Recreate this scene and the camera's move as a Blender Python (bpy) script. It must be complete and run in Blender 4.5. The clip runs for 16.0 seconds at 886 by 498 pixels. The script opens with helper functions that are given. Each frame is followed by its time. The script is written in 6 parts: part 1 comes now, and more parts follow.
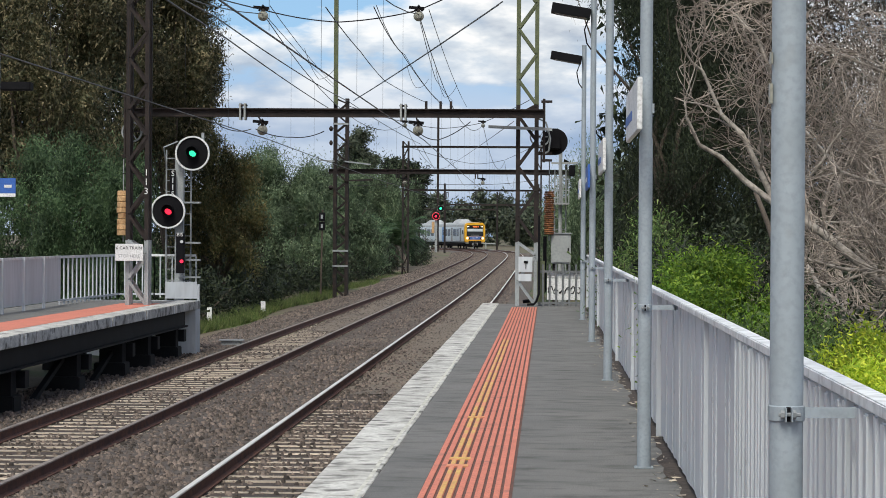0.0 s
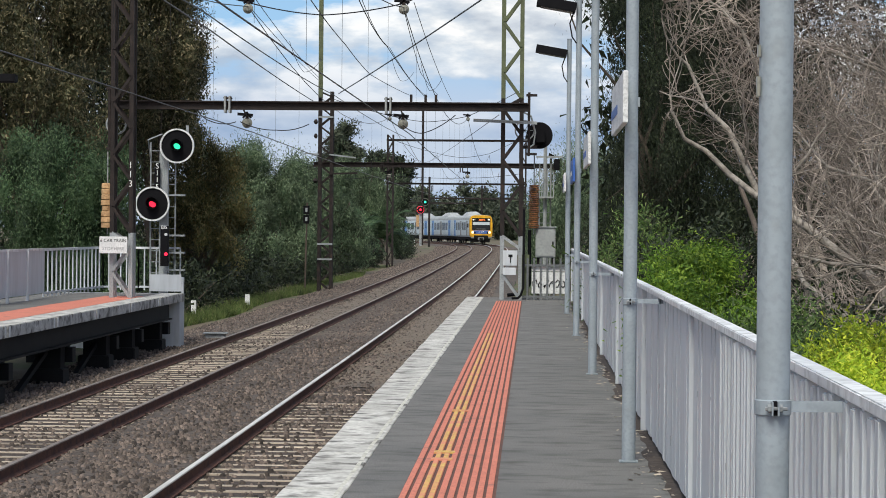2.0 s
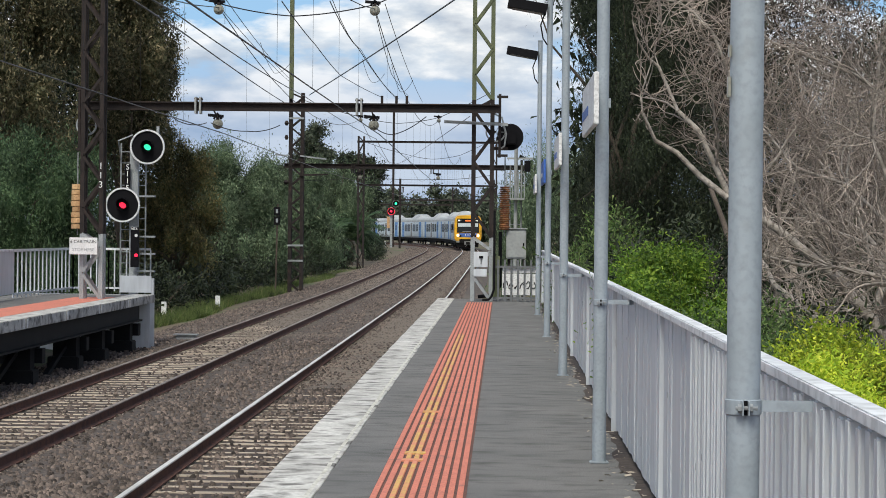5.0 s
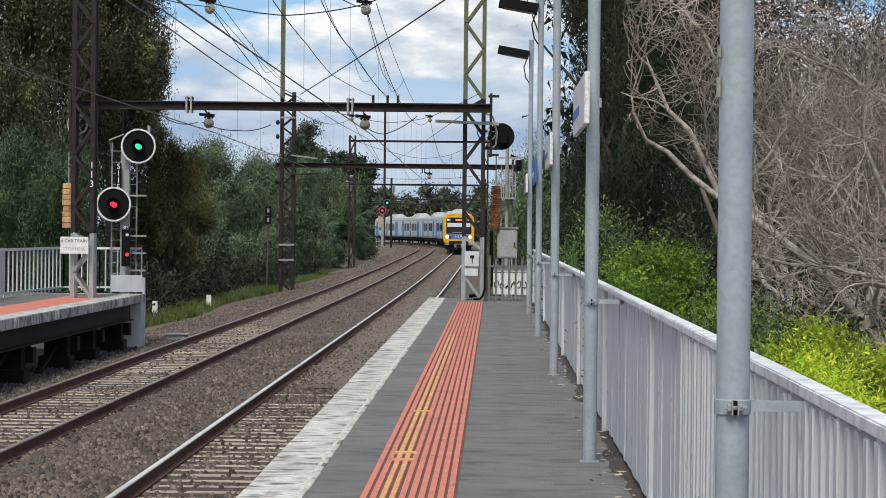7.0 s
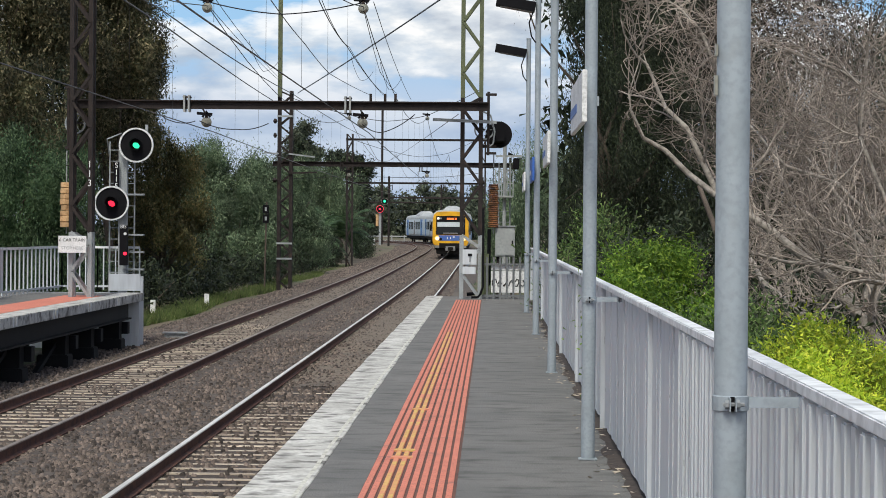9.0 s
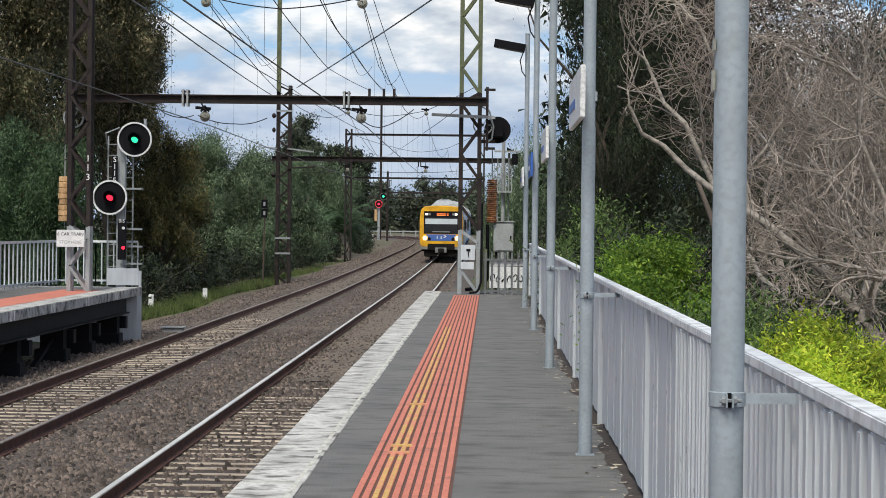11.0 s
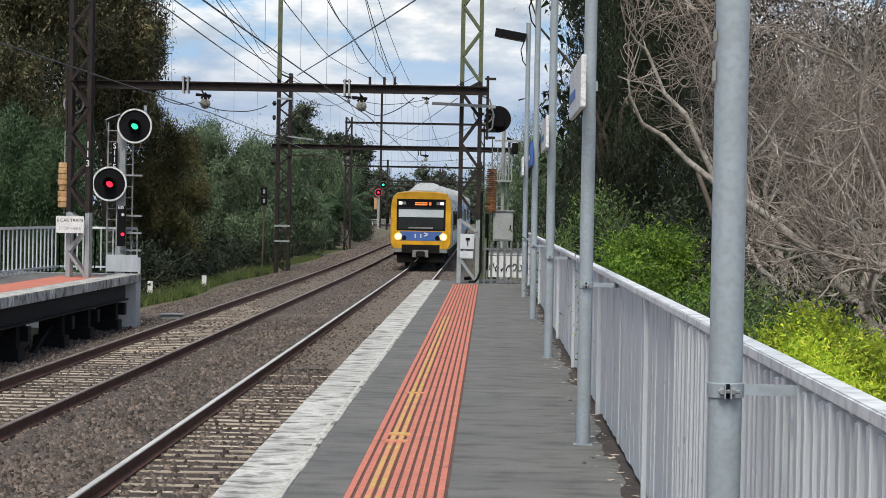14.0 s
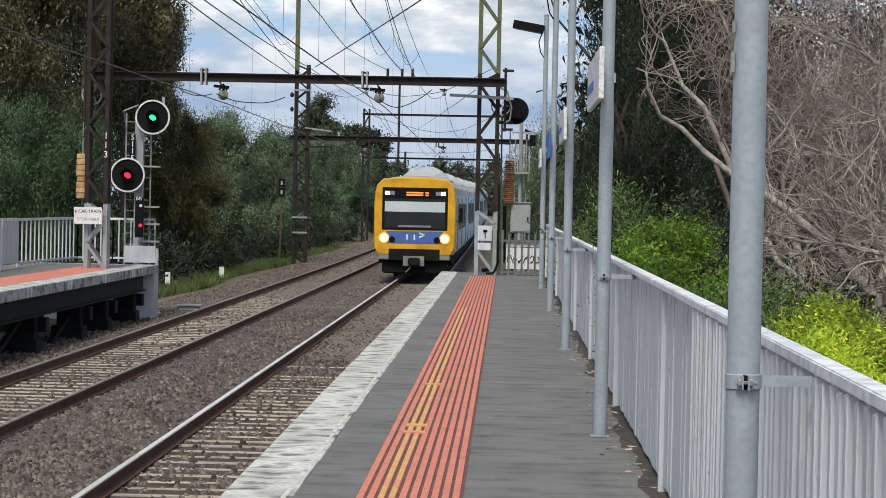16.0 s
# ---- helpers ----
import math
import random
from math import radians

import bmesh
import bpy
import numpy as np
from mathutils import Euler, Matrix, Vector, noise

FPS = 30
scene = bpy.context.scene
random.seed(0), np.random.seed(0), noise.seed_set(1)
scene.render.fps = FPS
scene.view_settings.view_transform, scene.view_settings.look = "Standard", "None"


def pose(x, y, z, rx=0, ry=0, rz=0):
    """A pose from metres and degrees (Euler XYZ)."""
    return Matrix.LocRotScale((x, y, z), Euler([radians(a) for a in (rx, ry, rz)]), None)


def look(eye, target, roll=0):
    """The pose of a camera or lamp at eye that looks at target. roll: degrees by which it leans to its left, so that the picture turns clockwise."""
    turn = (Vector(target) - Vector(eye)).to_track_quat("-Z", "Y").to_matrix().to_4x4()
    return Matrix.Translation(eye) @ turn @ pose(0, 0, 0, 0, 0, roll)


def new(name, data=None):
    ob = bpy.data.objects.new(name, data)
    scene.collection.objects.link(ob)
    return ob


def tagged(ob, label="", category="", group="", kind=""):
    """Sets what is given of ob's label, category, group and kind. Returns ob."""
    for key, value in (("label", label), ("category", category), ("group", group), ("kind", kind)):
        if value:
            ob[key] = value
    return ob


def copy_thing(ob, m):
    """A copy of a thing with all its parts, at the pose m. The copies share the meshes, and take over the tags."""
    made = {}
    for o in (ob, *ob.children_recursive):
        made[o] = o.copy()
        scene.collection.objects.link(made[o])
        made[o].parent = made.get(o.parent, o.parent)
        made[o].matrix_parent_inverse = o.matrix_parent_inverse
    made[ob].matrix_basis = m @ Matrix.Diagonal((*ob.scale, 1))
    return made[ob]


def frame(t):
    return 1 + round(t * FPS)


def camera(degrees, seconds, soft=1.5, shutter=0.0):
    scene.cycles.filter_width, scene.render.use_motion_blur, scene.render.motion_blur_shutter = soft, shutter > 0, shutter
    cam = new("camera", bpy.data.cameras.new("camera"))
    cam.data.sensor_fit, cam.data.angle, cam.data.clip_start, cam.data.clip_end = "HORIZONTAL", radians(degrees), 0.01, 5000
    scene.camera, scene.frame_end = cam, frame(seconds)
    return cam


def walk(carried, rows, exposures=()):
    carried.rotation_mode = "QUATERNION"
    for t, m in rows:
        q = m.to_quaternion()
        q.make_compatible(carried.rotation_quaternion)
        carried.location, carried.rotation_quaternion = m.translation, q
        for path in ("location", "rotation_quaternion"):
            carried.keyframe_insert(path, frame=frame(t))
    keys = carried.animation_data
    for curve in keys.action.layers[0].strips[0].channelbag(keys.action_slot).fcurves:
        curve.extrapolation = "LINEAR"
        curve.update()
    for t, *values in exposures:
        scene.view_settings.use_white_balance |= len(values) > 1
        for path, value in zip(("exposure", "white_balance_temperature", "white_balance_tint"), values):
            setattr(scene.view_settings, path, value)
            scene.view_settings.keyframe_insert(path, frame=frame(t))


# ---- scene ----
# ---- camera: a phone held on the platform, turned a little to follow ----
cam = camera(2 * math.degrees(math.atan(784 / 4100)), 16.0, 0.9)
HELD = [  # seconds, turn to the left, tilt, lean, place
    (0, 2.582, -0.358, 0.355, 0.004, -0.005, 1.728),
    (0.5, 2.574, -0.387, 0.341, 0.001, -0.020, 1.729),
    (1, 2.502, -0.425, 0.379, 0.002, -0.007, 1.728),
    (1.5, 2.371, -0.478, 0.423, 0.004, 0.029, 1.727),
    (2, 2.195, -0.514, 0.513, -0.002, 0.023, 1.725),
    (2.5, 2.019, -0.531, 0.603, -0.007, 0.022, 1.724),
    (3, 1.895, -0.516, 0.642, -0.011, 0.010, 1.724),
    (3.5, 1.765, -0.495, 0.624, -0.012, -0.003, 1.724),
    (4, 1.656, -0.477, 0.558, -0.006, 0.037, 1.721),
    (6.5, 1.282, -0.463, 0.667, -0.001, -0.001, 1.718),
    (7, 1.254, -0.481, 0.595, 0.001, 0.015, 1.721),
    (7.5, 1.194, -0.494, 0.548, 0.002, 0.019, 1.720),
    (8, 1.211, -0.500, 0.500, -0.000, -0.000, 1.720),
    (8.5, 1.222, -0.502, 0.447, 0.001, 0.003, 1.718),
    (9, 1.194, -0.521, 0.480, -0.003, -0.028, 1.720),
    (11.5, 1.159, -0.676, 0.710, 0.005, 0.003, 1.718),
    (12, 1.151, -0.718, 0.796, 0.001, -0.013, 1.720),
    (12.5, 1.139, -0.763, 0.875, 0.003, 0.000, 1.715),
    (13, 1.119, -0.811, 0.952, 0.006, 0.010, 1.717),
    (13.5, 1.105, -0.869, 1.009, 0.007, 0.014, 1.716),
    (14, 1.141, -0.913, 1.057, 0.005, 0.007, 1.718),
    (14.5, 1.228, -0.946, 1.117, 0.008, 0.030, 1.715),
    (15, 1.316, -0.991, 1.158, 0.003, -0.016, 1.719),
    (15.5, 1.446, -1.056, 1.166, 0.005, -0.002, 1.714),
    (16, 1.565, -1.123, 1.170, 0.002, -0.009, 1.715),
]
walk(cam, [(t, pose(x, y, z, 90 + tilt, 0, turn) @ pose(0, 0, 0, 0, 0, lean)) for t, turn, tilt, lean, x, y, z in HELD])

# ---- sky and sun: bright broken cloud ----
world = bpy.data.worlds.new("world")
scene.world = world
world.use_nodes = True
wn = world.node_tree.nodes
sky = wn.new("ShaderNodeTexSky")
sky.sky_type, sky.sun_disc = "NISHITA", False
sky.sun_elevation, sky.sun_rotation = radians(54), radians(190)
sky.air_density, sky.dust_density, sky.ozone_density = 1.0, 3.0, 1.0
world.node_tree.links.new(sky.outputs["Color"], wn["Background"].inputs["Color"])
wn["Background"].inputs["Strength"].default_value = 0.13
sun = new("sun", bpy.data.lights.new("sun", "SUN"))
sun.data.energy, sun.data.angle, sun.data.color = 2.7, radians(16), (1.0, 1.0, 0.88)
sun.matrix_world = look((-10, -55, 76), (0, 0, 0))
scene.view_settings.exposure = 0.0


# ---- materials ----
def mat(name, a, b=None, scale=4.0, rough=0.7, metal=0.0, bump=0.0, fine=40.0, stretch=(1, 1, 1), rand=0.0, island=0.0, dirt=None, dirt_scale=0.7, dirt_at=0.55, glow=0.0, sheen=0.5, world=False, grit=0.6, dirt_soft=0.12):
    """Two colours mixed by noise at two scales, with an optional layer of dirt and a relief."""
    m = bpy.data.materials.new(name)
    m.use_nodes = True
    nt = m.node_tree
    N, L = nt.nodes, nt.links
    p = N["Principled BSDF"]
    p.inputs["Roughness"].default_value, p.inputs["Metallic"].default_value = rough, metal
    p.inputs["Specular IOR Level"].default_value = sheen
    b = b or tuple(c * 0.75 for c in a)
    tc = N.new("ShaderNodeTexCoord")
    mp = N.new("ShaderNodeMapping")
    mp.inputs["Scale"].default_value = stretch
    L.new(N.new("ShaderNodeNewGeometry").outputs["Position"] if world else tc.outputs["Object"], mp.inputs["Vector"])

    def cloud(sc, detail=5.0):
        n = N.new("ShaderNodeTexNoise")
        n.inputs["Scale"].default_value, n.inputs["Detail"].default_value = sc, detail
        L.new(mp.outputs["Vector"], n.inputs["Vector"])
        return n.outputs["Fac"]

    def mix(fac, c1, c2):
        x = N.new("ShaderNodeMix")
        x.data_type = "RGBA"
        for sock, v in ((x.inputs[0], fac), (x.inputs[6], c1), (x.inputs[7], c2)):
            if isinstance(v, tuple):
                sock.default_value = (*v, 1)
            elif isinstance(v, float):
                sock.default_value = v
            else:
                L.new(v, sock)
        return x.outputs[2]

    def ramp(v, lo, hi):
        r = N.new("ShaderNodeMapRange")
        r.inputs["From Min"].default_value, r.inputs["From Max"].default_value = lo, hi
        L.new(v, r.inputs["Value"])
        return r.outputs["Result"]

    col = mix(ramp(cloud(scale), 0.35, 0.65), tuple(a), tuple(b))
    grain = cloud(fine, 3.0)
    dark = tuple(c * grit for c in b)
    col = mix(ramp(grain, 0.45, 0.8), col, dark)
    if dirt:
        col = mix(ramp(cloud(dirt_scale, 7.0), dirt_at, dirt_at + dirt_soft), col, tuple(dirt))
    for amount, node, out in ((rand, "ShaderNodeObjectInfo", "Random"), (island, "ShaderNodeNewGeometry", "Random Per Island")):
        if amount:
            o = N.new(node)
            h = N.new("ShaderNodeHueSaturation")
            r = N.new("ShaderNodeMapRange")
            r.inputs["To Min"].default_value, r.inputs["To Max"].default_value = 1 - amount, 1 + amount
            L.new(o.outputs[out], r.inputs["Value"])
            L.new(r.outputs["Result"], h.inputs["Value"])
            L.new(col, h.inputs["Color"])
            col = h.outputs["Color"]
    L.new(col, p.inputs["Base Color"])
    if bump:
        bp = N.new("ShaderNodeBump")
        bp.inputs["Strength"].default_value, bp.inputs["Distance"].default_value = bump, 0.02
        L.new(grain, bp.inputs["Height"])
        L.new(bp.outputs["Normal"], p.inputs["Normal"])
    if glow:
        p.inputs["Emission Color"].default_value, p.inputs["Emission Strength"].default_value = (*a, 1), glow
    return m


def leafy(name, a, b, c, through_light=0.25, rough=0.6):
    """Leaves: three greens picked leaf by leaf, some light coming through."""
    m = bpy.data.materials.new(name)
    m.use_nodes = True
    N, L = m.node_tree.nodes, m.node_tree.links
    g, r = N.new("ShaderNodeNewGeometry"), N.new("ShaderNodeValToRGB")
    L.new(g.outputs["Random Per Island"], r.inputs["Fac"])
    e = r.color_ramp.elements
    e[0].color, e[1].color = (*a, 1), (*c, 1)
    e.new(0.55).color = (*b, 1)
    tc, n, x = N.new("ShaderNodeTexCoord"), N.new("ShaderNodeTexNoise"), N.new("ShaderNodeMix")
    n.inputs["Scale"].default_value, n.inputs["Detail"].default_value = 0.9, 4.0
    x.data_type, x.blend_type = "RGBA", "MULTIPLY"
    x.inputs[0].default_value = 1.0
    k = N.new("ShaderNodeMapRange")
    k.inputs["From Min"].default_value, k.inputs["From Max"].default_value = 0.34, 0.66
    k.inputs["To Min"].default_value, k.inputs["To Max"].default_value = 0.4, 1.5
    L.new(tc.outputs["Object"], n.inputs["Vector"])
    L.new(n.outputs["Fac"], k.inputs["Value"])
    L.new(r.outputs["Color"], x.inputs[6])
    L.new(k.outputs["Result"], x.inputs[7])
    p, t, s = N["Principled BSDF"], N.new("ShaderNodeBsdfTranslucent"), N.new("ShaderNodeMixShader")
    p.inputs["Roughness"].default_value = rough
    p.inputs["Specular IOR Level"].default_value = 0.3
    s.inputs["Fac"].default_value = through_light
    L.new(x.outputs[2], p.inputs["Base Color"])
    L.new(x.outputs[2], t.inputs["Color"])
    L.new(p.outputs[0], s.inputs[1])
    L.new(t.outputs[0], s.inputs[2])
    L.new(s.outputs[0], N["Material Output"].inputs["Surface"])
    return m


M = dict(
    asphalt=mat("asphalt", (0.15, 0.15, 0.148), (0.195, 0.192, 0.186), 1.1, 0.92, bump=0.9, fine=70, grit=0.7, stretch=(0.6, 1.0, 1), dirt=(0.075, 0.074, 0.072), dirt_scale=4.4, dirt_at=0.47, dirt_soft=0.3),
    coping=mat("worn_white_concrete", (0.66, 0.65, 0.62), (0.44, 0.43, 0.405), 3, 0.85, bump=0.3, fine=30, grit=0.7, stretch=(0.8, 1.0, 1), dirt=(0.12, 0.115, 0.105), dirt_scale=4.6, dirt_at=0.5, dirt_soft=0.16, rand=0.06, world=True),
    line=mat("worn_white_line", (0.68, 0.67, 0.62), (0.5, 0.49, 0.42), 5, 0.8, dirt=(0.2, 0.2, 0.19), dirt_scale=6, dirt_at=0.6),
    tactile=mat("orange_tactile", (0.68, 0.225, 0.15), (0.57, 0.185, 0.125), 2.5, 0.75, fine=60, dirt=(0.3, 0.13, 0.1), dirt_scale=3, dirt_at=0.62),
    groove=mat("dark_brown_groove", (0.17, 0.075, 0.055), (0.11, 0.06, 0.05), 3, 0.9),
    yellow=mat("yellow_paint", (0.66, 0.46, 0.12), (0.62, 0.34, 0.12), 3, 0.75, dirt=(0.64, 0.25, 0.15), dirt_scale=1.6, dirt_at=0.47),
    galv=mat("galvanised_steel", (0.3, 0.345, 0.39), (0.26, 0.3, 0.335), 6, 0.55, 0.0, fine=45, grit=0.86, dirt=(0.25, 0.28, 0.3), dirt_scale=7, dirt_at=0.62),
    fence=mat("grey_painted_steel", (0.6, 0.635, 0.675), (0.5, 0.53, 0.565), 1.2, 0.5, 0.1, fine=9, grit=0.88, stretch=(1, 1, 0.12), dirt=(0.3, 0.3, 0.3), dirt_scale=5, dirt_at=0.69, rand=0.035, world=True),
    fence_cap=mat("pale_rail_paint", (0.8, 0.82, 0.84), (0.68, 0.7, 0.72), 3, 0.5, 0.0, fine=12),
    rust=mat("rusted_rail", (0.165, 0.07, 0.046), (0.085, 0.042, 0.032), 6, 0.9, 0.0),
    bright=mat("polished_rail_head", (0.82, 0.8, 0.76), (0.74, 0.72, 0.68), 3, 0.38, 0.35, fine=0.5),
    dull=mat("dull_rail_head", (0.34, 0.29, 0.26), (0.2, 0.155, 0.13), 3, 0.5, 0.3),
    sleeper=mat("weathered_sleeper", (0.58, 0.5, 0.405), (0.4, 0.335, 0.27), 5, 0.9, bump=0.4, fine=30, stretch=(0.3, 3, 1), rand=0.2, dirt=(0.14, 0.11, 0.09), dirt_scale=1.3, dirt_at=0.62, world=True),
    ballast=mat("ballast_bed", (0.125, 0.1, 0.086), (0.06, 0.049, 0.043), 9, 0.95, bump=1.0, fine=16, dirt=(0.13, 0.105, 0.088), dirt_scale=0.2, dirt_at=0.58),
    soil=mat("dark_track_soil", (0.075, 0.056, 0.047), (0.045, 0.035, 0.031), 6, 0.95, bump=1.0, fine=18),
    trackbed=mat("sandy_ballast", (0.22, 0.18, 0.14), (0.14, 0.115, 0.094), 5, 0.95, bump=1.0, fine=14, dirt=(0.12, 0.1, 0.085), dirt_scale=0.3, dirt_at=0.56),
    stone=mat("ballast_stone", (0.165, 0.13, 0.11), (0.088, 0.069, 0.059), 2, 0.95, island=0.75),
    earth=mat("dry_earth", (0.16, 0.125, 0.085), (0.1, 0.08, 0.055), 0.6, 0.95, bump=0.6, fine=12, dirt=(0.07, 0.09, 0.03), dirt_scale=0.15, dirt_at=0.5),
    iron=mat("dark_brown_iron", (0.034, 0.026, 0.024), (0.02, 0.016, 0.016), 5, 0.75, 0.0, sheen=0.25, dirt=(0.055, 0.036, 0.03), dirt_scale=3, dirt_at=0.6),
    olive=mat("pale_olive_iron", (0.13, 0.15, 0.075), (0.09, 0.105, 0.06), 4, 0.6, 0.2),
    silver=mat("silver_painted_iron", (0.36, 0.385, 0.4), (0.28, 0.3, 0.315), 3, 0.55, 0.2, dirt=(0.25, 0.25, 0.25), dirt_scale=4, dirt_at=0.62),
    black=mat("black_paint", (0.007, 0.007, 0.009), (0.01, 0.01, 0.012), 5, 0.7, sheen=0.1),
    steel_black=mat("tarred_steel", (0.01, 0.011, 0.013), (0.015, 0.016, 0.018), 2, 0.7, sheen=0.12),
    white=mat("white_enamel", (0.78, 0.79, 0.8), (0.66, 0.67, 0.68), 5, 0.5),
    signgrey=mat("sign_grey", (0.3, 0.32, 0.34), (0.26, 0.28, 0.3), 5, 0.5),
    blue=mat("sign_blue", (0.03, 0.11, 0.42), (0.04, 0.13, 0.45), 5, 0.45),
    cabinet=mat("grey_cabinet", (0.36, 0.38, 0.38), (0.3, 0.315, 0.315), 3, 0.5, 0.1, grit=0.85, fine=15),
    concrete=mat("grey_concrete", (0.36, 0.37, 0.37), (0.27, 0.275, 0.275), 1.6, 0.85, bump=0.2, fine=20, dirt=(0.17, 0.17, 0.165), dirt_scale=2.5, dirt_at=0.58),
    weight=mat("rusty_cast_weight", (0.33, 0.13, 0.04), (0.16, 0.06, 0.03), 6, 0.85, dirt=(0.06, 0.03, 0.02), dirt_scale=5, dirt_at=0.55, rand=0.3),
    weight_pale=mat("ochre_cast_weight", (0.55, 0.36, 0.19), (0.42, 0.25, 0.12), 6, 0.85, dirt=(0.24, 0.13, 0.06), dirt_scale=6, dirt_at=0.58, rand=0.2),
    wire=mat("dark_copper_wire", (0.05, 0.05, 0.055), (0.035, 0.035, 0.04), 5, 0.5, 0.5),
    porcelain=mat("porcelain", (0.3, 0.3, 0.26), (0.22, 0.22, 0.19), 5, 0.3),
    bark=mat("brown_bark", (0.11, 0.085, 0.065), (0.065, 0.05, 0.04), 3, 0.9, bump=0.5, fine=14, stretch=(1, 1, 0.25)),
    palebark=mat("pale_bark", (0.34, 0.3, 0.25), (0.2, 0.17, 0.14), 3, 0.9, bump=0.4, fine=14, stretch=(1, 1, 0.3)),
    gatebar=mat("gate_grey", (0.15, 0.16, 0.17), (0.1, 0.108, 0.115), 3, 0.6),
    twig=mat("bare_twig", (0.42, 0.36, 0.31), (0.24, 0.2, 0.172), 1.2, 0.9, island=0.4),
    # darker copy of bare_twig, with the deep thicket's shade in its colour
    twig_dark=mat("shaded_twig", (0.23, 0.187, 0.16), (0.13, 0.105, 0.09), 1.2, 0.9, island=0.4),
    limb=mat("pale_limb_bark", (0.4, 0.36, 0.32), (0.2, 0.175, 0.15), 7, 0.9, bump=0.6, fine=24),
    red_on=mat("red_lamp", (1.0, 0.02, 0.06), (1.0, 0.02, 0.06), 1, 0.3, glow=1.5),
    green_on=mat("green_lamp", (0.04, 1.0, 0.5), (0.04, 1.0, 0.5), 1, 0.3, glow=1.0),
    tyellow=mat("train_yellow", (0.72, 0.38, 0.015), (0.66, 0.34, 0.015), 0.8, 0.35, fine=2, dirt=(0.6, 0.31, 0.02), dirt_scale=1.5, dirt_at=0.62),
    tblue=mat("train_blue", (0.07, 0.15, 0.44), (0.06, 0.13, 0.4), 1, 0.4),
    tdoor=mat("train_door_blue", (0.05, 0.25, 0.6), (0.04, 0.21, 0.55), 1, 0.4),
    twhite=mat("train_side_pale", (0.66, 0.74, 0.8), (0.58, 0.66, 0.72), 0.5, 0.4, dirt=(0.4, 0.46, 0.5), dirt_scale=1, dirt_at=0.6),
    troof=mat("train_roof", (0.43, 0.455, 0.47), (0.35, 0.37, 0.385), 0.8, 0.6, dirt=(0.25, 0.26, 0.26), dirt_scale=1.2, dirt_at=0.55),
    tglass=mat("dark_train_glass", (0.018, 0.022, 0.026), (0.028, 0.032, 0.036), 1, 0.2, sheen=0.25),
    tunder=mat("train_underframe", (0.012, 0.0115, 0.0115), (0.018, 0.017, 0.016), 3, 0.9, sheen=0.1),
    blind=mat("pale_sun_blind", (0.6, 0.66, 0.7), (0.54, 0.6, 0.64), 1, 0.7),
    tgrey=mat("train_buffer_grey", (0.3, 0.3, 0.3), (0.24, 0.24, 0.24), 3, 0.6, 0.3),
    head_on=mat("head_lamp", (1.0, 0.78, 0.42), (1.0, 0.78, 0.42), 1, 0.3, glow=2.4),
    upper_on=mat("upper_lamp", (1.0, 0.95, 0.85), (1.0, 0.95, 0.85), 1, 0.3, glow=1.3),
    # amber glow standing for the bloom round the headlamps
    lamp_halo=mat("headlamp_halo", (1.0, 0.58, 0.14), (0.9, 0.5, 0.12), 3, 0.35, glow=0.45),
    led=mat("orange_led", (1.0, 0.22, 0.05), (1.0, 0.22, 0.05), 1, 0.5, glow=1.2),
)


# ---- mesh helpers ----
def finish(name, me, material, parent=None, label=""):
    me.materials.append(material)
    ob = new(name, me)
    if parent:
        ob.parent = parent
    return tagged(ob, label)


def part(name, bm, material, parent=None, label="", smooth=False):
    me = bpy.data.meshes.new(name)
    bmesh.ops.recalc_face_normals(bm, faces=bm.faces)
    bm.to_mesh(me)
    bm.free()
    if smooth:
        for f in me.polygons:
            f.use_smooth = True
    return finish(name, me, material, parent, label)


def thing(name, m, label, category, group="", kind=""):
    ob = new(name)
    ob.matrix_basis = m
    return tagged(ob, label, category, group, kind)


def box(x0, x1, y0, y1, z0, z1, bevel=0.0, bm=None):
    b = bm or bmesh.new()
    v = [b.verts.new((x, y, z)) for x in (x0, x1) for y in (y0, y1) for z in (z0, z1)]
    fs = [b.faces.new([v[i] for i in f]) for f in ((0, 1, 3, 2), (4, 6, 7, 5), (0, 4, 5, 1), (2, 3, 7, 6), (0, 2, 6, 4), (1, 5, 7, 3))]
    if bevel:
        bmesh.ops.bevel(b, geom=list({e for f in fs for e in f.edges}), offset=bevel, segments=2, affect="EDGES")
    return b


def bar(p, q, w, h=None, bm=None):
    """A straight bar of w by h from p to q."""
    b = bm or bmesh.new()
    h = h or w
    p, q = Vector(p), Vector(q)
    d = (q - p).normalized()
    side = d.cross(Vector((0, 0, 1)) if abs(d.z) < 0.98 else Vector((0, 1, 0))).normalized()
    up = side.cross(d)
    v = [b.verts.new(c + side * (w / 2 * i) + up * (h / 2 * j)) for c in (p, q) for i, j in ((-1, -1), (1, -1), (1, 1), (-1, 1))]
    for f in ((3, 2, 1, 0), (4, 5, 6, 7), (0, 1, 5, 4), (1, 2, 6, 5), (2, 3, 7, 6), (3, 0, 4, 7)):
        b.faces.new([v[i] for i in f])
    return b


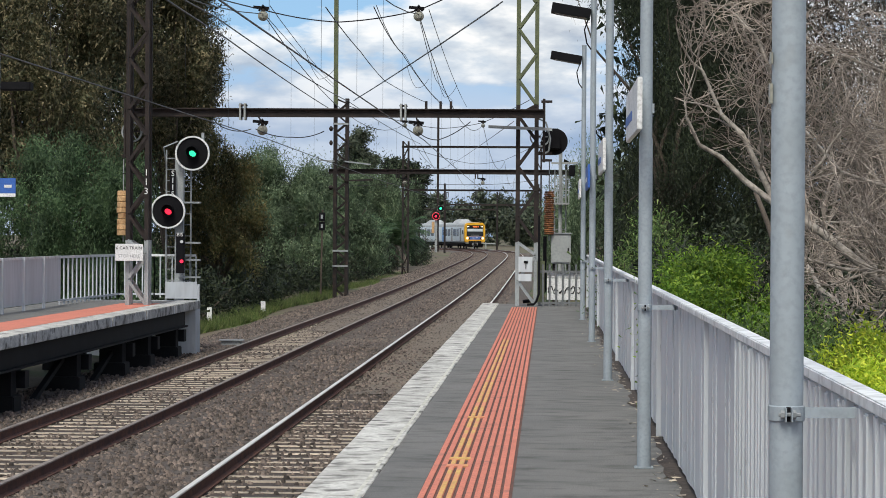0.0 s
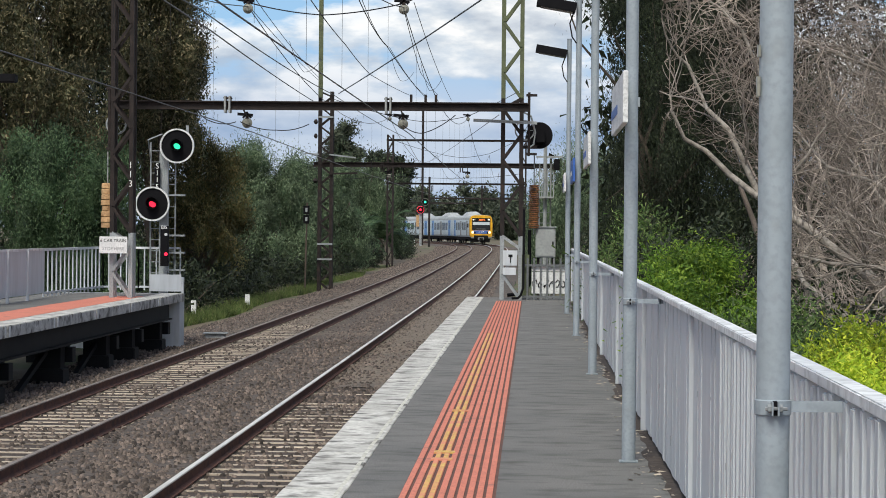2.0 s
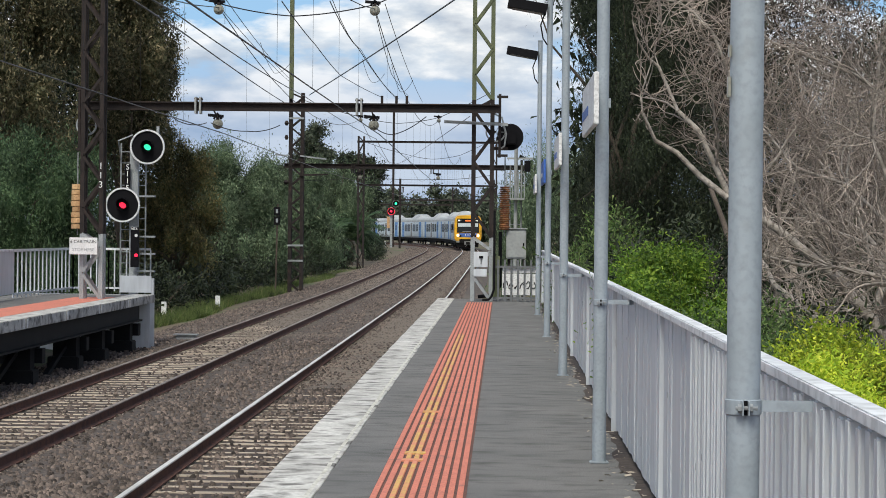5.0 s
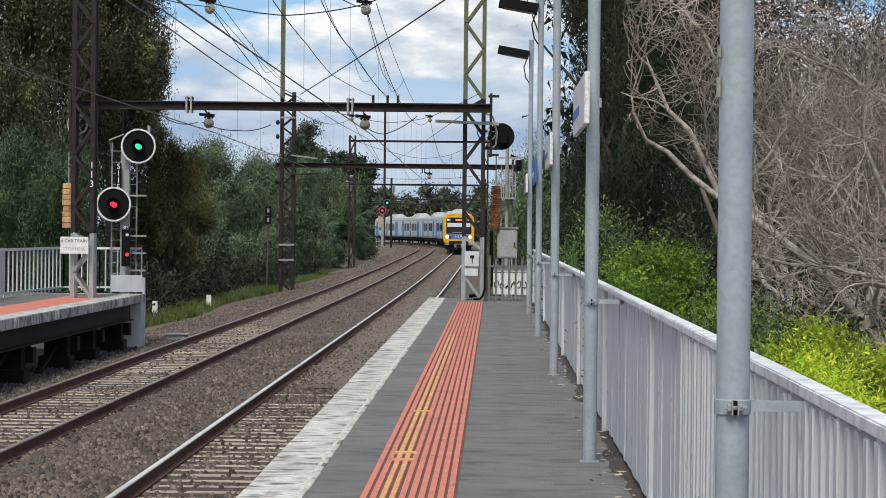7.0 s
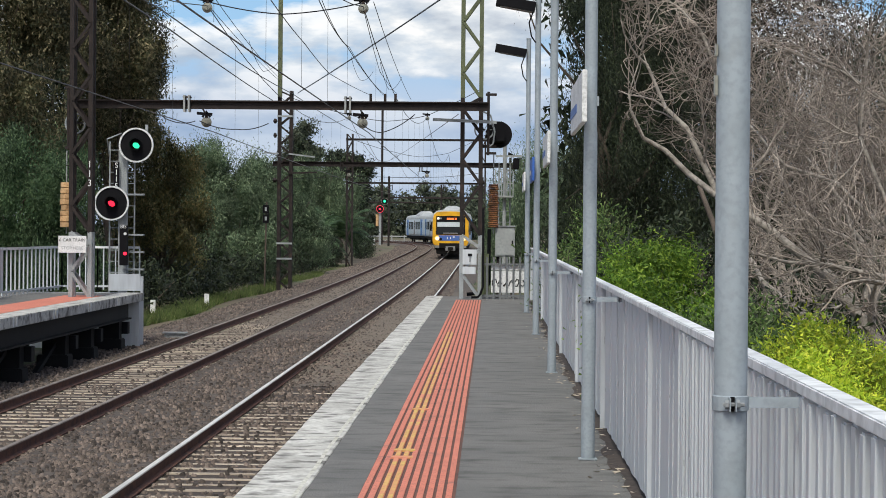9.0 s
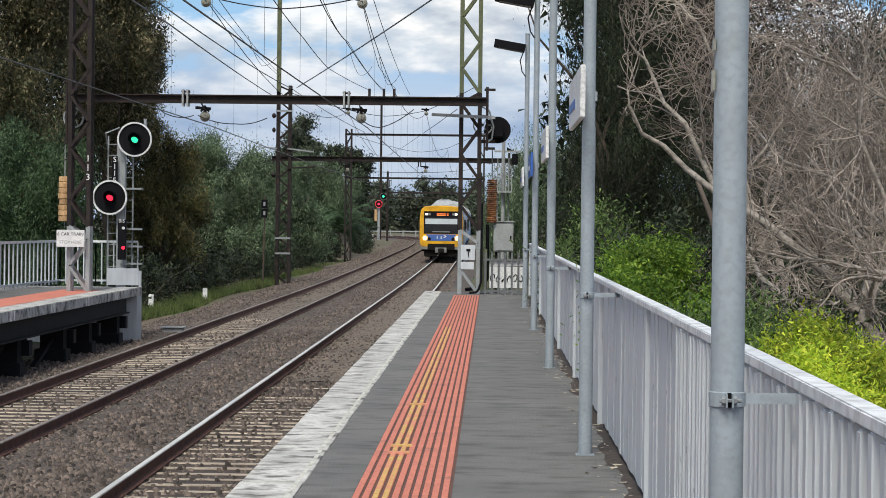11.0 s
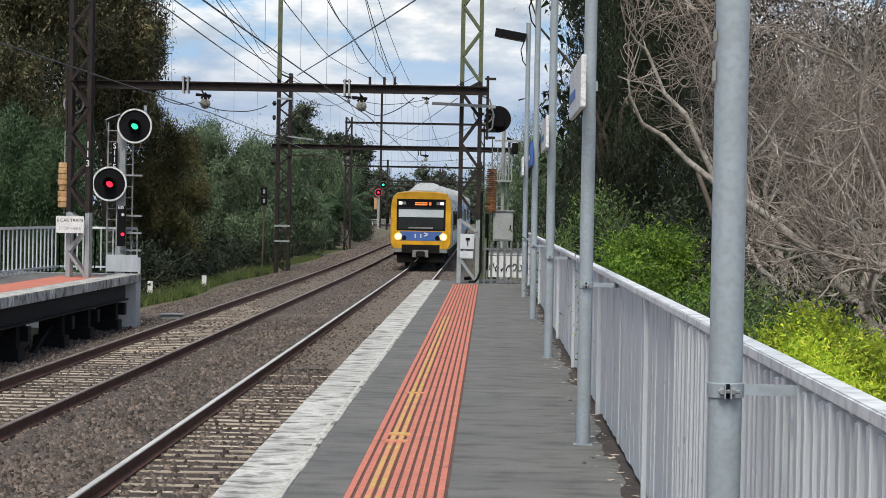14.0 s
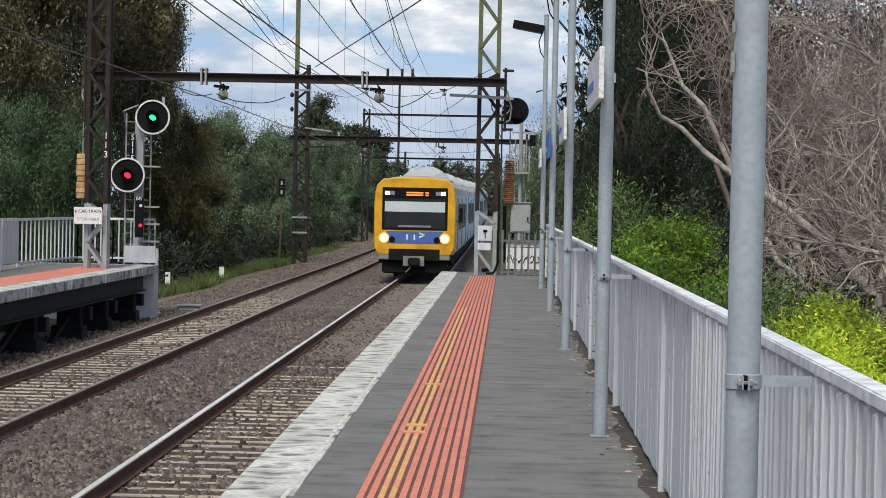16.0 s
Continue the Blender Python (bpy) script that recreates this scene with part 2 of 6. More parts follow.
def tube(pts, radii, n=8, bm=None, caps=True):
    """A round tube along points."""
    b = bm or bmesh.new()
    rings = []
    for i, p in enumerate(pts):
        p = Vector(p)
        d = (Vector(pts[min(i + 1, len(pts) - 1)]) - Vector(pts[max(i - 1, 0)])).normalized()
        a = d.cross(Vector((0.31, 0.95, 0.05)) if abs(d.y) < 0.9 else Vector((1, 0, 0))).normalized()
        c = d.cross(a)
        r = radii[i] if isinstance(radii, (list, tuple)) else radii
        rings.append([b.verts.new(p + (a * math.cos(k * math.tau / n) + c * math.sin(k * math.tau / n)) * r) for k in range(n)])
    for u, w in zip(rings, rings[1:]):
        for k in range(n):
            b.faces.new((u[k], u[(k + 1) % n], w[(k + 1) % n], w[k]))
    if caps:
        b.faces.new(rings[0][::-1])
        b.faces.new(rings[-1])
    return b


def mesh_np(name, verts, faces):
    """A mesh from arrays; all faces have the same number of corners."""
    me = bpy.data.meshes.new(name)
    k = faces.shape[1]
    me.vertices.add(len(verts))
    me.vertices.foreach_set("co", verts.astype(np.float32).ravel())
    me.loops.add(faces.size)
    me.loops.foreach_set("vertex_index", faces.astype(np.int32).ravel())
    me.polygons.add(len(faces))
    me.polygons.foreach_set("loop_start", np.arange(0, faces.size, k, dtype=np.int32))
    me.update(calc_edges=True)
    return me


# ---- the line of the track: straight past the platforms, then bending to the left ----
RAIL_Z = -1.14
LINE = {}
_x, _y, _a = 0.0, -40.0, 0.0
for _s in range(-40, 620):
    LINE[_s] = (_x, _y, _a)
    _k = 0.0 if _s < 205 else min((_s - 205) / 115, 1.0) / 450 if _s < 500 else 0.0
    _a += _k
    _x -= math.sin(_a)
    _y += math.cos(_a)


def on_line(s, off=0.0):
    """Place and heading at s metres along the line, off metres to its right."""
    i = int(math.floor(s))
    f = s - i
    (x0, y0, a0), (x1, y1, a1) = LINE[i], LINE[i + 1]
    x, y, a = x0 + (x1 - x0) * f, y0 + (y1 - y0) * f, a0 + (a1 - a0) * f
    return x + off * math.cos(a), y + off * math.sin(a), a


NEAR_TRACK, FAR_TRACK = -3.2, -7.05


def rise(s):
    """The line climbs gently towards the bend."""
    u = min(max((s - 90) / 220, 0.0), 1.0)
    return 0.82 * u * u * (3 - 2 * u)


def sweep(profile, s0, s1, off, step=4.0, closed=True):
    """A profile of (across, up) carried along the line."""
    b = bmesh.new()
    n = max(1, int((s1 - s0) / step))
    rings = []
    for i in range(n + 1):
        s = s0 + (s1 - s0) * i / n
        rings.append([b.verts.new((*on_line(s, off + u)[:2], w + rise(s))) for u, w in profile])
    m = len(profile)
    for r0, r1 in zip(rings, rings[1:]):
        for k in range(m if closed else m - 1):
            b.faces.new((r0[k], r0[(k + 1) % m], r1[(k + 1) % m], r1[k]))
    return b


# ---- sky behind, ground, ballast ----
def make_backdrop():
    me = bpy.data.meshes.new("backdrop")
    b = bmesh.new()
    cols = [[b.verts.new((1500 * math.sin(radians(a)), 1500 * math.cos(radians(a)), z)) for z in (-60, 900)] for a in range(-70, 71, 10)]
    for u, w in zip(cols, cols[1:]):
        b.faces.new((u[0], w[0], w[1], u[1]))
    b.to_mesh(me)
    b.free()
    m = bpy.data.materials.new("cloudy_sky")
    m.use_nodes = True
    N, L = m.node_tree.nodes, m.node_tree.links
    N.remove(N["Principled BSDF"])
    tc, mp = N.new("ShaderNodeTexCoord"), N.new("ShaderNodeMapping")
    mp.inputs["Scale"].default_value = (0.0052, 0.0052, 0.0135)
    mp.inputs["Location"].default_value = (3.1, 0, 1.35)
    L.new(tc.outputs["Object"], mp.inputs["Vector"])

    def cloud(sc, detail, shift):
        n, k = N.new("ShaderNodeTexNoise"), N.new("ShaderNodeVectorMath")
        k.inputs[1].default_value = shift
        L.new(mp.outputs["Vector"], k.inputs[0])
        n.inputs["Scale"].default_value, n.inputs["Detail"].default_value, n.inputs["Roughness"].default_value = sc, detail, 0.55
        L.new(k.outputs["Vector"], n.inputs["Vector"])
        return n.outputs["Fac"]

    def ramp(v, stops):
        r = N.new("ShaderNodeValToRGB")
        e = r.color_ramp.elements
        e[0].position, e[0].color = stops[0][0], (*stops[0][1], 1)
        e[1].position, e[1].color = stops[-1][0], (*stops[-1][1], 1)
        for at, c in stops[1:-1]:
            e.new(at).color = (*c, 1)
        L.new(v, r.inputs["Fac"])
        return r.outputs["Color"]

    def mix(fac, a, c):
        x = N.new("ShaderNodeMix")
        x.data_type = "RGBA"
        for s, v in zip((x.inputs[0], x.inputs[6], x.inputs[7]), (fac, a, c)):
            L.new(v, s)
        return x.outputs[2]

    def shade(op, a, b):
        x = N.new("ShaderNodeMath")
        x.operation = op
        for sock, v in zip(x.inputs, (a, b)):
            if isinstance(v, float):
                sock.default_value = v
            else:
                L.new(v, sock)
        return x.outputs[0]

    sep, z = N.new("ShaderNodeSeparateXYZ"), N.new("ShaderNodeMapRange")
    L.new(tc.outputs["Object"], sep.inputs[0])
    z.inputs["From Min"].default_value, z.inputs["From Max"].default_value = 0, 260
    L.new(sep.outputs["Z"], z.inputs["Value"])
    blue = ramp(z.outputs["Result"], [(0.0, (0.4, 0.53, 0.72)), (0.3, (0.42, 0.58, 0.8)), (0.5, (0.36, 0.6, 0.86)), (1.0, (0.24, 0.48, 0.8))])
    # heaped cloud: lit tops over grey undersides, flat grey-blue haze towards the horizon
    body, above = cloud(1.05, 9, (0, 0, 0)), cloud(1.05, 9, (0.02, 0.02, 0.16))
    lit = shade("ADD", shade("MULTIPLY", shade("SUBTRACT", body, above), 1.9), shade("ADD", shade("MULTIPLY", cloud(2.2, 4, (5, 0, 3)), 0.6), 0.22))
    white = ramp(lit, [(0.36, (0.46, 0.52, 0.61)), (0.52, (0.72, 0.77, 0.82)), (0.62, (1.0, 1.0, 0.99))])
    cover = ramp(body, [(0.41, (0, 0, 0)), (0.46, (0.8, 0.8, 0.8)), (0.53, (1, 1, 1))])
    low = ramp(z.outputs["Result"], [(0.24, (1, 1, 1)), (0.42, (0, 0, 0))])
    haze = ramp(cloud(1.6, 5, (2, 0, 7)), [(0.38, (0.28, 0.4, 0.6)), (0.6, (0.55, 0.64, 0.77))])
    e = N.new("ShaderNodeEmission")
    L.new(mix(low, mix(cover, blue, white), haze), e.inputs["Color"])
    e.inputs["Strength"].default_value = 1.03
    L.new(e.outputs[0], N["Material Output"].inputs["Surface"])
    ob = finish("backdrop", me, m)
    tagged(ob, "blue sky with broken white and grey cloud", "sky", kind="structure")


def make_ground():
    xs = [-3000, -900, -300, -120, -60, -40, -30, -24, -20, -17, -14, -12.5, -11, -9.5, -1.5, 1.2, 2.5, 4, 6, 9, 13, 20, 40, 100, 400, 3000]
    ys = [-400, -60, -10, 0, 5, 10, 15, 20, 25, 30, 36, 42, 50, 58, 66, 75, 85, 95, 110, 125, 140, 160, 190, 230, 280, 340, 420, 520, 800, 1600, 4000]
    b = bmesh.new()

    def height(x, y):
        z = -1.47
        if x > 1:
            z = -1.0 + 0.25 * min(x - 1, 3)
        if x < -11.5:
            z = -1.42 + 0.02 * min(-11.5 - x, 30)
        return z + rise(y) + 0.06 * math.sin(x * 1.7 + y * 0.6) * (abs(x + 5) > 6)
    g = [[b.verts.new((x, y, height(x, y))) for x in xs] for y in ys]
    for r0, r1 in zip(g, g[1:]):
        for k in range(len(xs) - 1):
            b.faces.new((r0[k], r0[k + 1], r1[k + 1], r1[k]))
    tagged(part("ground", b, M["earth"], smooth=True), "dry brown earth with sparse weeds", "ground", kind="structure")
    bed = sweep([(-10.6, -1.52), (-9.6, -1.34), (-8.02, -1.3), (-7.97, -1.375), (-6.13, -1.375), (-6.08, -1.3), (-5.1, -1.325), (-4.13, -1.3), (-4.1, -1.375), (-2.3, -1.375), (-2.27, -1.3), (-0.9, -1.35), (0.6, -1.52)], -20, 560, 0, 6, closed=False)
    for off, s0 in ((NEAR_TRACK, 44), (FAR_TRACK, 72)):
        strip = sweep([(-0.77, -1.345), (-0.3, -1.315), (0.3, -1.315), (0.77, -1.345)], s0, 250, off, 6, closed=False)
        tagged(part("track_bed", strip, M["trackbed"]), "sandy ballast filling the space between the rails", "ballast", kind="structure")
    for off, s1 in ((NEAR_TRACK, 44), (FAR_TRACK, 72)):
        strip = sweep([(-0.77, -1.33), (0.77, -1.33)], 10, s1, off, 6, closed=False)
        tagged(part("track_bed", strip, M["soil"]), "dark brown ground between the sleepers", "ballast", kind="structure")
    tagged(part("ballast_bed", bed, M["ballast"]), "grey-brown crushed stone ballast under both tracks", "ballast", kind="structure")


def make_stones():
    """Loose ballast stones, thinning out with distance."""
    rng = np.random.default_rng(5)
    n = 92000
    y = 19 + 270 * rng.random(n) ** 2.5
    x = rng.uniform(-10.5, -1.75, n)
    keep = np.ones(n, bool)
    for c, y0, y1, deep in ((NEAR_TRACK, 18, 44, 0.9), (FAR_TRACK, 18, 72, 0.8)):
        inside = (abs(x - c) < 0.8) & (y > y0) & (y < y1)
        keep &= ~(inside & (rng.random(n) < deep * np.clip((y1 + 2 - y) / 20, 0.2, 1) * (0.75 + 0.25 * np.sin(y * 1.3 + c))))
        for r in (-0.835, 0.835):
            keep &= abs(x - c - r) > 0.085
    x, y = x[keep], y[keep]
    n = len(x)
    r = rng.uniform(0.018, 0.048, n) * (1 + np.clip(y - 60, 0, 100) / 130)
    between = np.minimum(abs(x - NEAR_TRACK), abs(x - FAR_TRACK)) < 0.8
    z = np.where(between, -1.332, -1.318) - 0.17 * np.clip((-9.6 - x), 0, 1)
    at = np.array([LINE[int(v)] for v in y])
    z = z + np.array([rise(v) for v in y])
    x, y = at[:, 0] + x * np.cos(at[:, 2]), np.where(y > 200, at[:, 1] + x * np.sin(at[:, 2]), y)
    near = y < 62
    for name, sel in (("near", near), ("far", ~near)):
        xs, ys, zs, rs = x[sel], y[sel], z[sel], r[sel]
        k = len(xs)
        # a blunt block with a tilted top; far ones are mere wedges
        ring_at = np.arange(4) * math.pi / 2 + rng.uniform(-0.4, 0.4, (k, 4))
        reach = rng.uniform(0.65, 1.25, (k, 4))
        low = np.stack([np.cos(ring_at) * reach, np.sin(ring_at) * reach, rng.uniform(-0.5, 0.1, (k, 4))], -1)
        if name == "near":
            up = np.stack([np.cos(ring_at + 0.3) * reach * 0.62, np.sin(ring_at + 0.3) * reach * 0.62, rng.uniform(0.45, 1.15, (k, 4))], -1)
            v = np.concatenate([low, up], 1)
            f = np.array([(0, 1, 5), (0, 5, 4), (1, 2, 6), (1, 6, 5), (2, 3, 7), (2, 7, 6), (3, 0, 4), (3, 4, 7), (4, 5, 6), (4, 6, 7)])
        else:
            up = np.stack([rng.uniform(-0.5, 0.5, k), rng.uniform(-0.5, 0.5, k), rng.uniform(0.6, 1.2, k)], -1)[:, None]
            v = np.concatenate([low, up], 1)
            f = np.array([(0, 1, 4), (1, 2, 4), (2, 3, 4), (3, 0, 4)])
        v = v * rs[:, None, None] + np.stack([xs, ys, zs], -1)[:, None]
        faces = (f[None] + v.shape[1] * np.arange(k)[:, None, None]).reshape(-1, 3)
        bits = finish("ballast_stones", mesh_np("ballast_stones", v.reshape(-1, 3), faces), M["stone"])
        tagged(bits, "loose grey and brown crushed ballast stones", "stones", kind="stuff")


def make_track(name, off, label, head, last):
    t = thing(name, Matrix(), label, "railway track", "railway tracks")
    prof = [(-0.07, -0.17), (0.07, -0.17), (0.07, -0.155), (0.012, -0.13), (0.012, -0.045), (0.036, -0.035), (0.036, -0.004), (-0.036, -0.004), (-0.036, -0.035), (-0.012, -0.045), (-0.012, -0.13), (-0.07, -0.155)]
    for side in (-0.835, 0.835):
        rail = part("rail", sweep([(u + side, w + RAIL_Z) for u, w in prof], -15, 540, off, 5), M["rust"], t, "rusty brown steel rail")
        top = [(side - 0.032, RAIL_Z + 0.001), (side + 0.032, RAIL_Z + 0.001), (side + 0.0385, RAIL_Z - 0.012), (side - 0.0385, RAIL_Z - 0.012)]
        part("running_surface", sweep(top, -15, 540, off, 5), head, rail, "worn bright top of the rail")
    me = bpy.data.meshes.new("sleeper")
    b = box(-1.3, 1.3, -0.072, 0.072, -0.15, 0.0, 0.01)
    b.to_mesh(me)
    b.free()
    me.materials.append(M["sleeper"])
    rng = random.Random(len(name))
    y = 16.0
    while y < last:
        s = new("sleeper", me)
        s.parent = t
        s.matrix_basis = pose(off + rng.uniform(-0.05, 0.05), y, -1.312 - rng.uniform(0, 0.014) - 0.03 * max(0, 1 - (last - y) / 14) * rng.uniform(0.3, 1.3), 0, 0, rng.uniform(-1, 1))
        y += 0.62 + rng.uniform(-0.05, 0.05)
    return t


# ---- platforms ----
def make_platform():
    p = thing("platform", Matrix(), "grey asphalt station platform with a worn white edge", "platform", kind="structure")
    part("slab", box(-1.2, 1.05, -6, 58.2, -0.3, 0, 0), M["asphalt"], p, "dark grey asphalt paving")
    part("retaining_wall", box(-1.5, 1.0, -6, 58.0, -1.6, -0.304), M["concrete"], p)
    me = bpy.data.meshes.new("coping_stone")
    b = box(0, 0.418, 0, 1.196, -0.16, 0.004, 0.004)
    b.to_mesh(me)
    b.free()
    me.materials.append(M["coping"])
    for i in range(53):
        c = new("coping_stone", me)
        c.parent = p
        c.matrix_basis = pose(-1.62 + 0.004 * math.sin(i * 2.3), -5.2 + i * 1.2, 0.001 * (i % 3))
    # the painted line wavers where the asphalt was laid over it
    b = bmesh.new()
    prev = None
    for i in range(170):
        y = -5 + i * 63 / 169
        x = -1.262 + 0.004 * math.sin(y * 0.9) + 0.003 * math.sin(y * 2.7 + 1)
        pair = [b.verts.new((x, y, 0.0075)), b.verts.new((x + 0.03, y, 0.0075))]
        if prev:
            b.faces.new((prev[0], prev[1], pair[1], pair[0]))
        prev = pair
    part("edge_line", b, M["line"], p, "worn white painted edge line")
    strip = part("tactile_strip", box(-0.84, -0.22, -6, 55.2, -0.02, 0.004), M["groove"], p, "orange ribbed warning strip")
    for i in range(10):
        x = -0.835 + i * 0.0615
        part("rib", box(x, x + 0.04, -6, 55.2, 0.0, 0.0095, 0), M["tactile"], strip)
        if i in (2, 3):
            part("rib", box(x + 0.004, x + 0.036, -6, 38, 0.0, 0.0135), M["yellow"], strip, "worn yellow painted rib")
    for y in (17.2, 17.75, 21.8):
        part("mark", box(-0.735, -0.575, y - 0.07, y + 0.07, 0.0, 0.0155), M["yellow"], strip, "yellow painted cross mark")


def make_far_platform():
    p = thing("platform", Matrix(), "raised opposite platform of pale coping on black steel beams", "platform", kind="structure")
    part("slab", box(-12.2, -9.0, 20, 58.6, -0.16, 0, 0), M["asphalt"], p)
    part("tactile_strip", box(-10.35, -9.4, 20, 56.0, 0.0, 0.008), M["tactile"], p, "orange warning strip")
    me = bpy.data.meshes.new("coping_stone")
    b = box(0, 0.55, 0, 3.96, -0.2, 0.006, 0.012)
    b.to_mesh(me)
    b.free()
    me.materials.append(M["coping"])
    for i in range(10):
        c = new("coping_stone", me)
        c.parent = p
        c.matrix_basis = pose(-9.4, 18.9 + i * 4, 0)
        for dy in (-0.16, 0.16):
            part("joint_mark", box(-8.848, -8.842, 18.88 + i * 4 + dy - 0.05, 18.88 + i * 4 + dy + 0.05, -0.19, -0.01), M["white"], p, "white painted joint mark")
    part("edge_beam", box(-9.2, -8.98, 18, 57.2, -0.56, -0.21), M["steel_black"], p, "black steel edge beam")
    part("flange", box(-9.25, -8.9, 18, 57.2, -0.6, -0.564), M["steel_black"], p)
    for y in (33, 39, 44.5, 49.3, 52.5, 56.4):
        part("support", box(-9.55, -9.05, y - 0.2, y + 0.2, -1.05, -0.6), M["steel_black"], p, "black timber support")
        part("footing", box(-9.65, -8.98, y - 0.3, y + 0.3, -1.45, -1.05, 0.02), M["steel_black"], p, "dark block footing")
        part("support", box(-11.5, -11.3, y - 0.1, y + 0.1, -1.42, -0.17), M["steel_black"], p)
        part("bracket", box(-9.3, -8.92, y + 0.3, y + 0.62, -0.95, -0.66), M["steel_black"], p)
    for y in (36, 41.5, 47):
        part("brace", bar((-9.3, y, -1.35), (-9.3, y + 2.6, -0.7), 0.1), M["steel_black"], p)
    part("end_wall", box(-12.0, -8.88, 58.9, 59.0, -1.45, -0.0), M["fence"], p, "pale grey steel end panel")
    part("end_post", tube([(-8.9, 58.86, -1.4), (-8.9, 58.86, 0.42)], 0.04, 8), M["fence"], p)
    part("end_guard", box(-9.75, -8.94, 58.84, 58.88, 0.05, 0.48), M["fence"], p, "low grey steel guard panel")
    part("end_cheek", box(-9.3, -8.86, 58.1, 58.896, -1.42, -0.205), M["fence"], p)


# ---- fences ----
def make_fence():
    f = thing("fence", Matrix(), "grey painted steel slat fence with a pale top rail", "fence")
    x, y0, y1 = 0.96, -3.0, 56.0
    part("top_rail", box(x - 0.024, x + 0.05, y0, y1, 1.222, 1.262, 0.005), M["fence_cap"], f, "pale painted top rail")
    part("bottom_rail", box(x + 0.042, x + 0.08, y0, y1, 0.09, 0.15), M["fence"], f)
    part("middle_rail", box(x + 0.042, x + 0.08, y0, y1, 1.10, 1.16), M["fence"], f)
    for y_from, y_to, solid in ((3.2, 11.8, (-0.022, 0.034, -0.036, 0.036)), (11.88, y1, (0.02, 0.035, -0.153, 0.153))):
        near = y_from < 11
        me = bpy.data.meshes.new("slat")
        b = box(*solid, 0.04, 1.215, 0.006 if near else 0.003)
        b.to_mesh(me)
        b.free()
        me.materials.append(M["fence"])
        y, i = y_from, 0
        while y < y_to - 0.1 and i < 270:
            s = new("slat", me)
            s.parent = f
            s.matrix_basis = pose(x + 0.003 * math.sin(i * 1.9), y, 0.006 * math.sin(i * 3.1), 0, 0, 1.5 * math.sin(i * 2.3))
            y += 0.165 if near else 0.33
            i += 1
    part("backing", box(x + 0.036, x + 0.04, 12.2, y1, 0.12, 1.2), M["fence"], f, "plain grey steel infill sheet")
    b = bmesh.new()
    prev = None
    for i in range(150):
        y = 3 + i * 52 / 149
        w = 0.05 + 0.035 * math.sin(y * 1.9) + 0.025 * math.sin(y * 5.3 + 1)
        pair = [b.verts.new((x - 0.02 - w, y, 0.004)), b.verts.new((x + 0.06, y, 0.004))]
        if prev:
            b.faces.new((prev[0], prev[1], pair[1], pair[0]))
        prev = pair
    part("foot_dirt", b, M["soil"], f, "strip of dark dirt along the foot")
    marks = random.Random(4)
    for k in range(26):
        y = 8.5 + 22 * marks.random() ** 1.4
        z, h = marks.uniform(0.15, 0.95), marks.uniform(0.015, 0.07)
        xs = x - 0.0255 if y < 11.8 else x + 0.0165
        part("scratch", box(xs, xs + 0.003, y - 0.006, y + 0.006, z, z + h), M["signgrey"], f, "dark scratch in the paint")
    for y in (1.0, 7.0, 14.0, 20.0, 26.0, 32.0, 38.0, 44.0, 50.0, 55.9):
        part("post", box(x - 0.012, x + 0.055, y - 0.035, y + 0.035, -0.3, 1.24, 0.005), M["fence"], f)


def make_gate():
    g = thing("gate", Matrix(), "grey slatted steel gate closing the platform end", "gate")
    y = 56.3
    for z in (0.06, 0.82):
        part("gate_rail", box(-0.22, 0.94, y - 0.02, y + 0.02, z, z + 0.05), M["gatebar"], g)
    for i in range(7):
        x = -0.1 + i * 0.16
        part("slat", box(x - 0.024, x + 0.024, y - 0.035, y - 0.021, 0.0, 1.02), M["gatebar"], g)
    part("gate_board", box(0.0, 0.92, y + 0.03, y + 0.045, 0.16, 0.68), M["white"], g, "white board with dark scrawled paint")
    part("gate_board", box(0.0, 0.92, y + 0.05, y + 0.065, 0.7, 0.86), M["white"], g)
    rng = random.Random(8)
    for i in range(6):
        x = 0.08 + i * 0.135
        ring_pts = [(x + 0.055 * math.cos(k * 0.9 + i), y + 0.024, 0.4 + 0.09 * math.sin(k * 0.9 + i * 1.7) + rng.uniform(-0.02, 0.02)) for k in range(6)]
        part("scrawl", tube(ring_pts, 0.013, 5), M["black"], g)
    part("conduit", tube([(-0.2, y - 0.12, 2.2), (-0.2, y - 0.12, 0.3), (-0.26, y - 0.12, 0.12), (-0.32, y - 0.12, 0.05), (-0.48, y - 0.12, 0.04)], 0.03, 8), M["black"], g, "black bent conduit")
    part("back_panel", box(-0.24, -0.06, y + 0.1, y + 0.14, 0.1, 1.1), M["olive"], g, "faded green panel behind the gate")


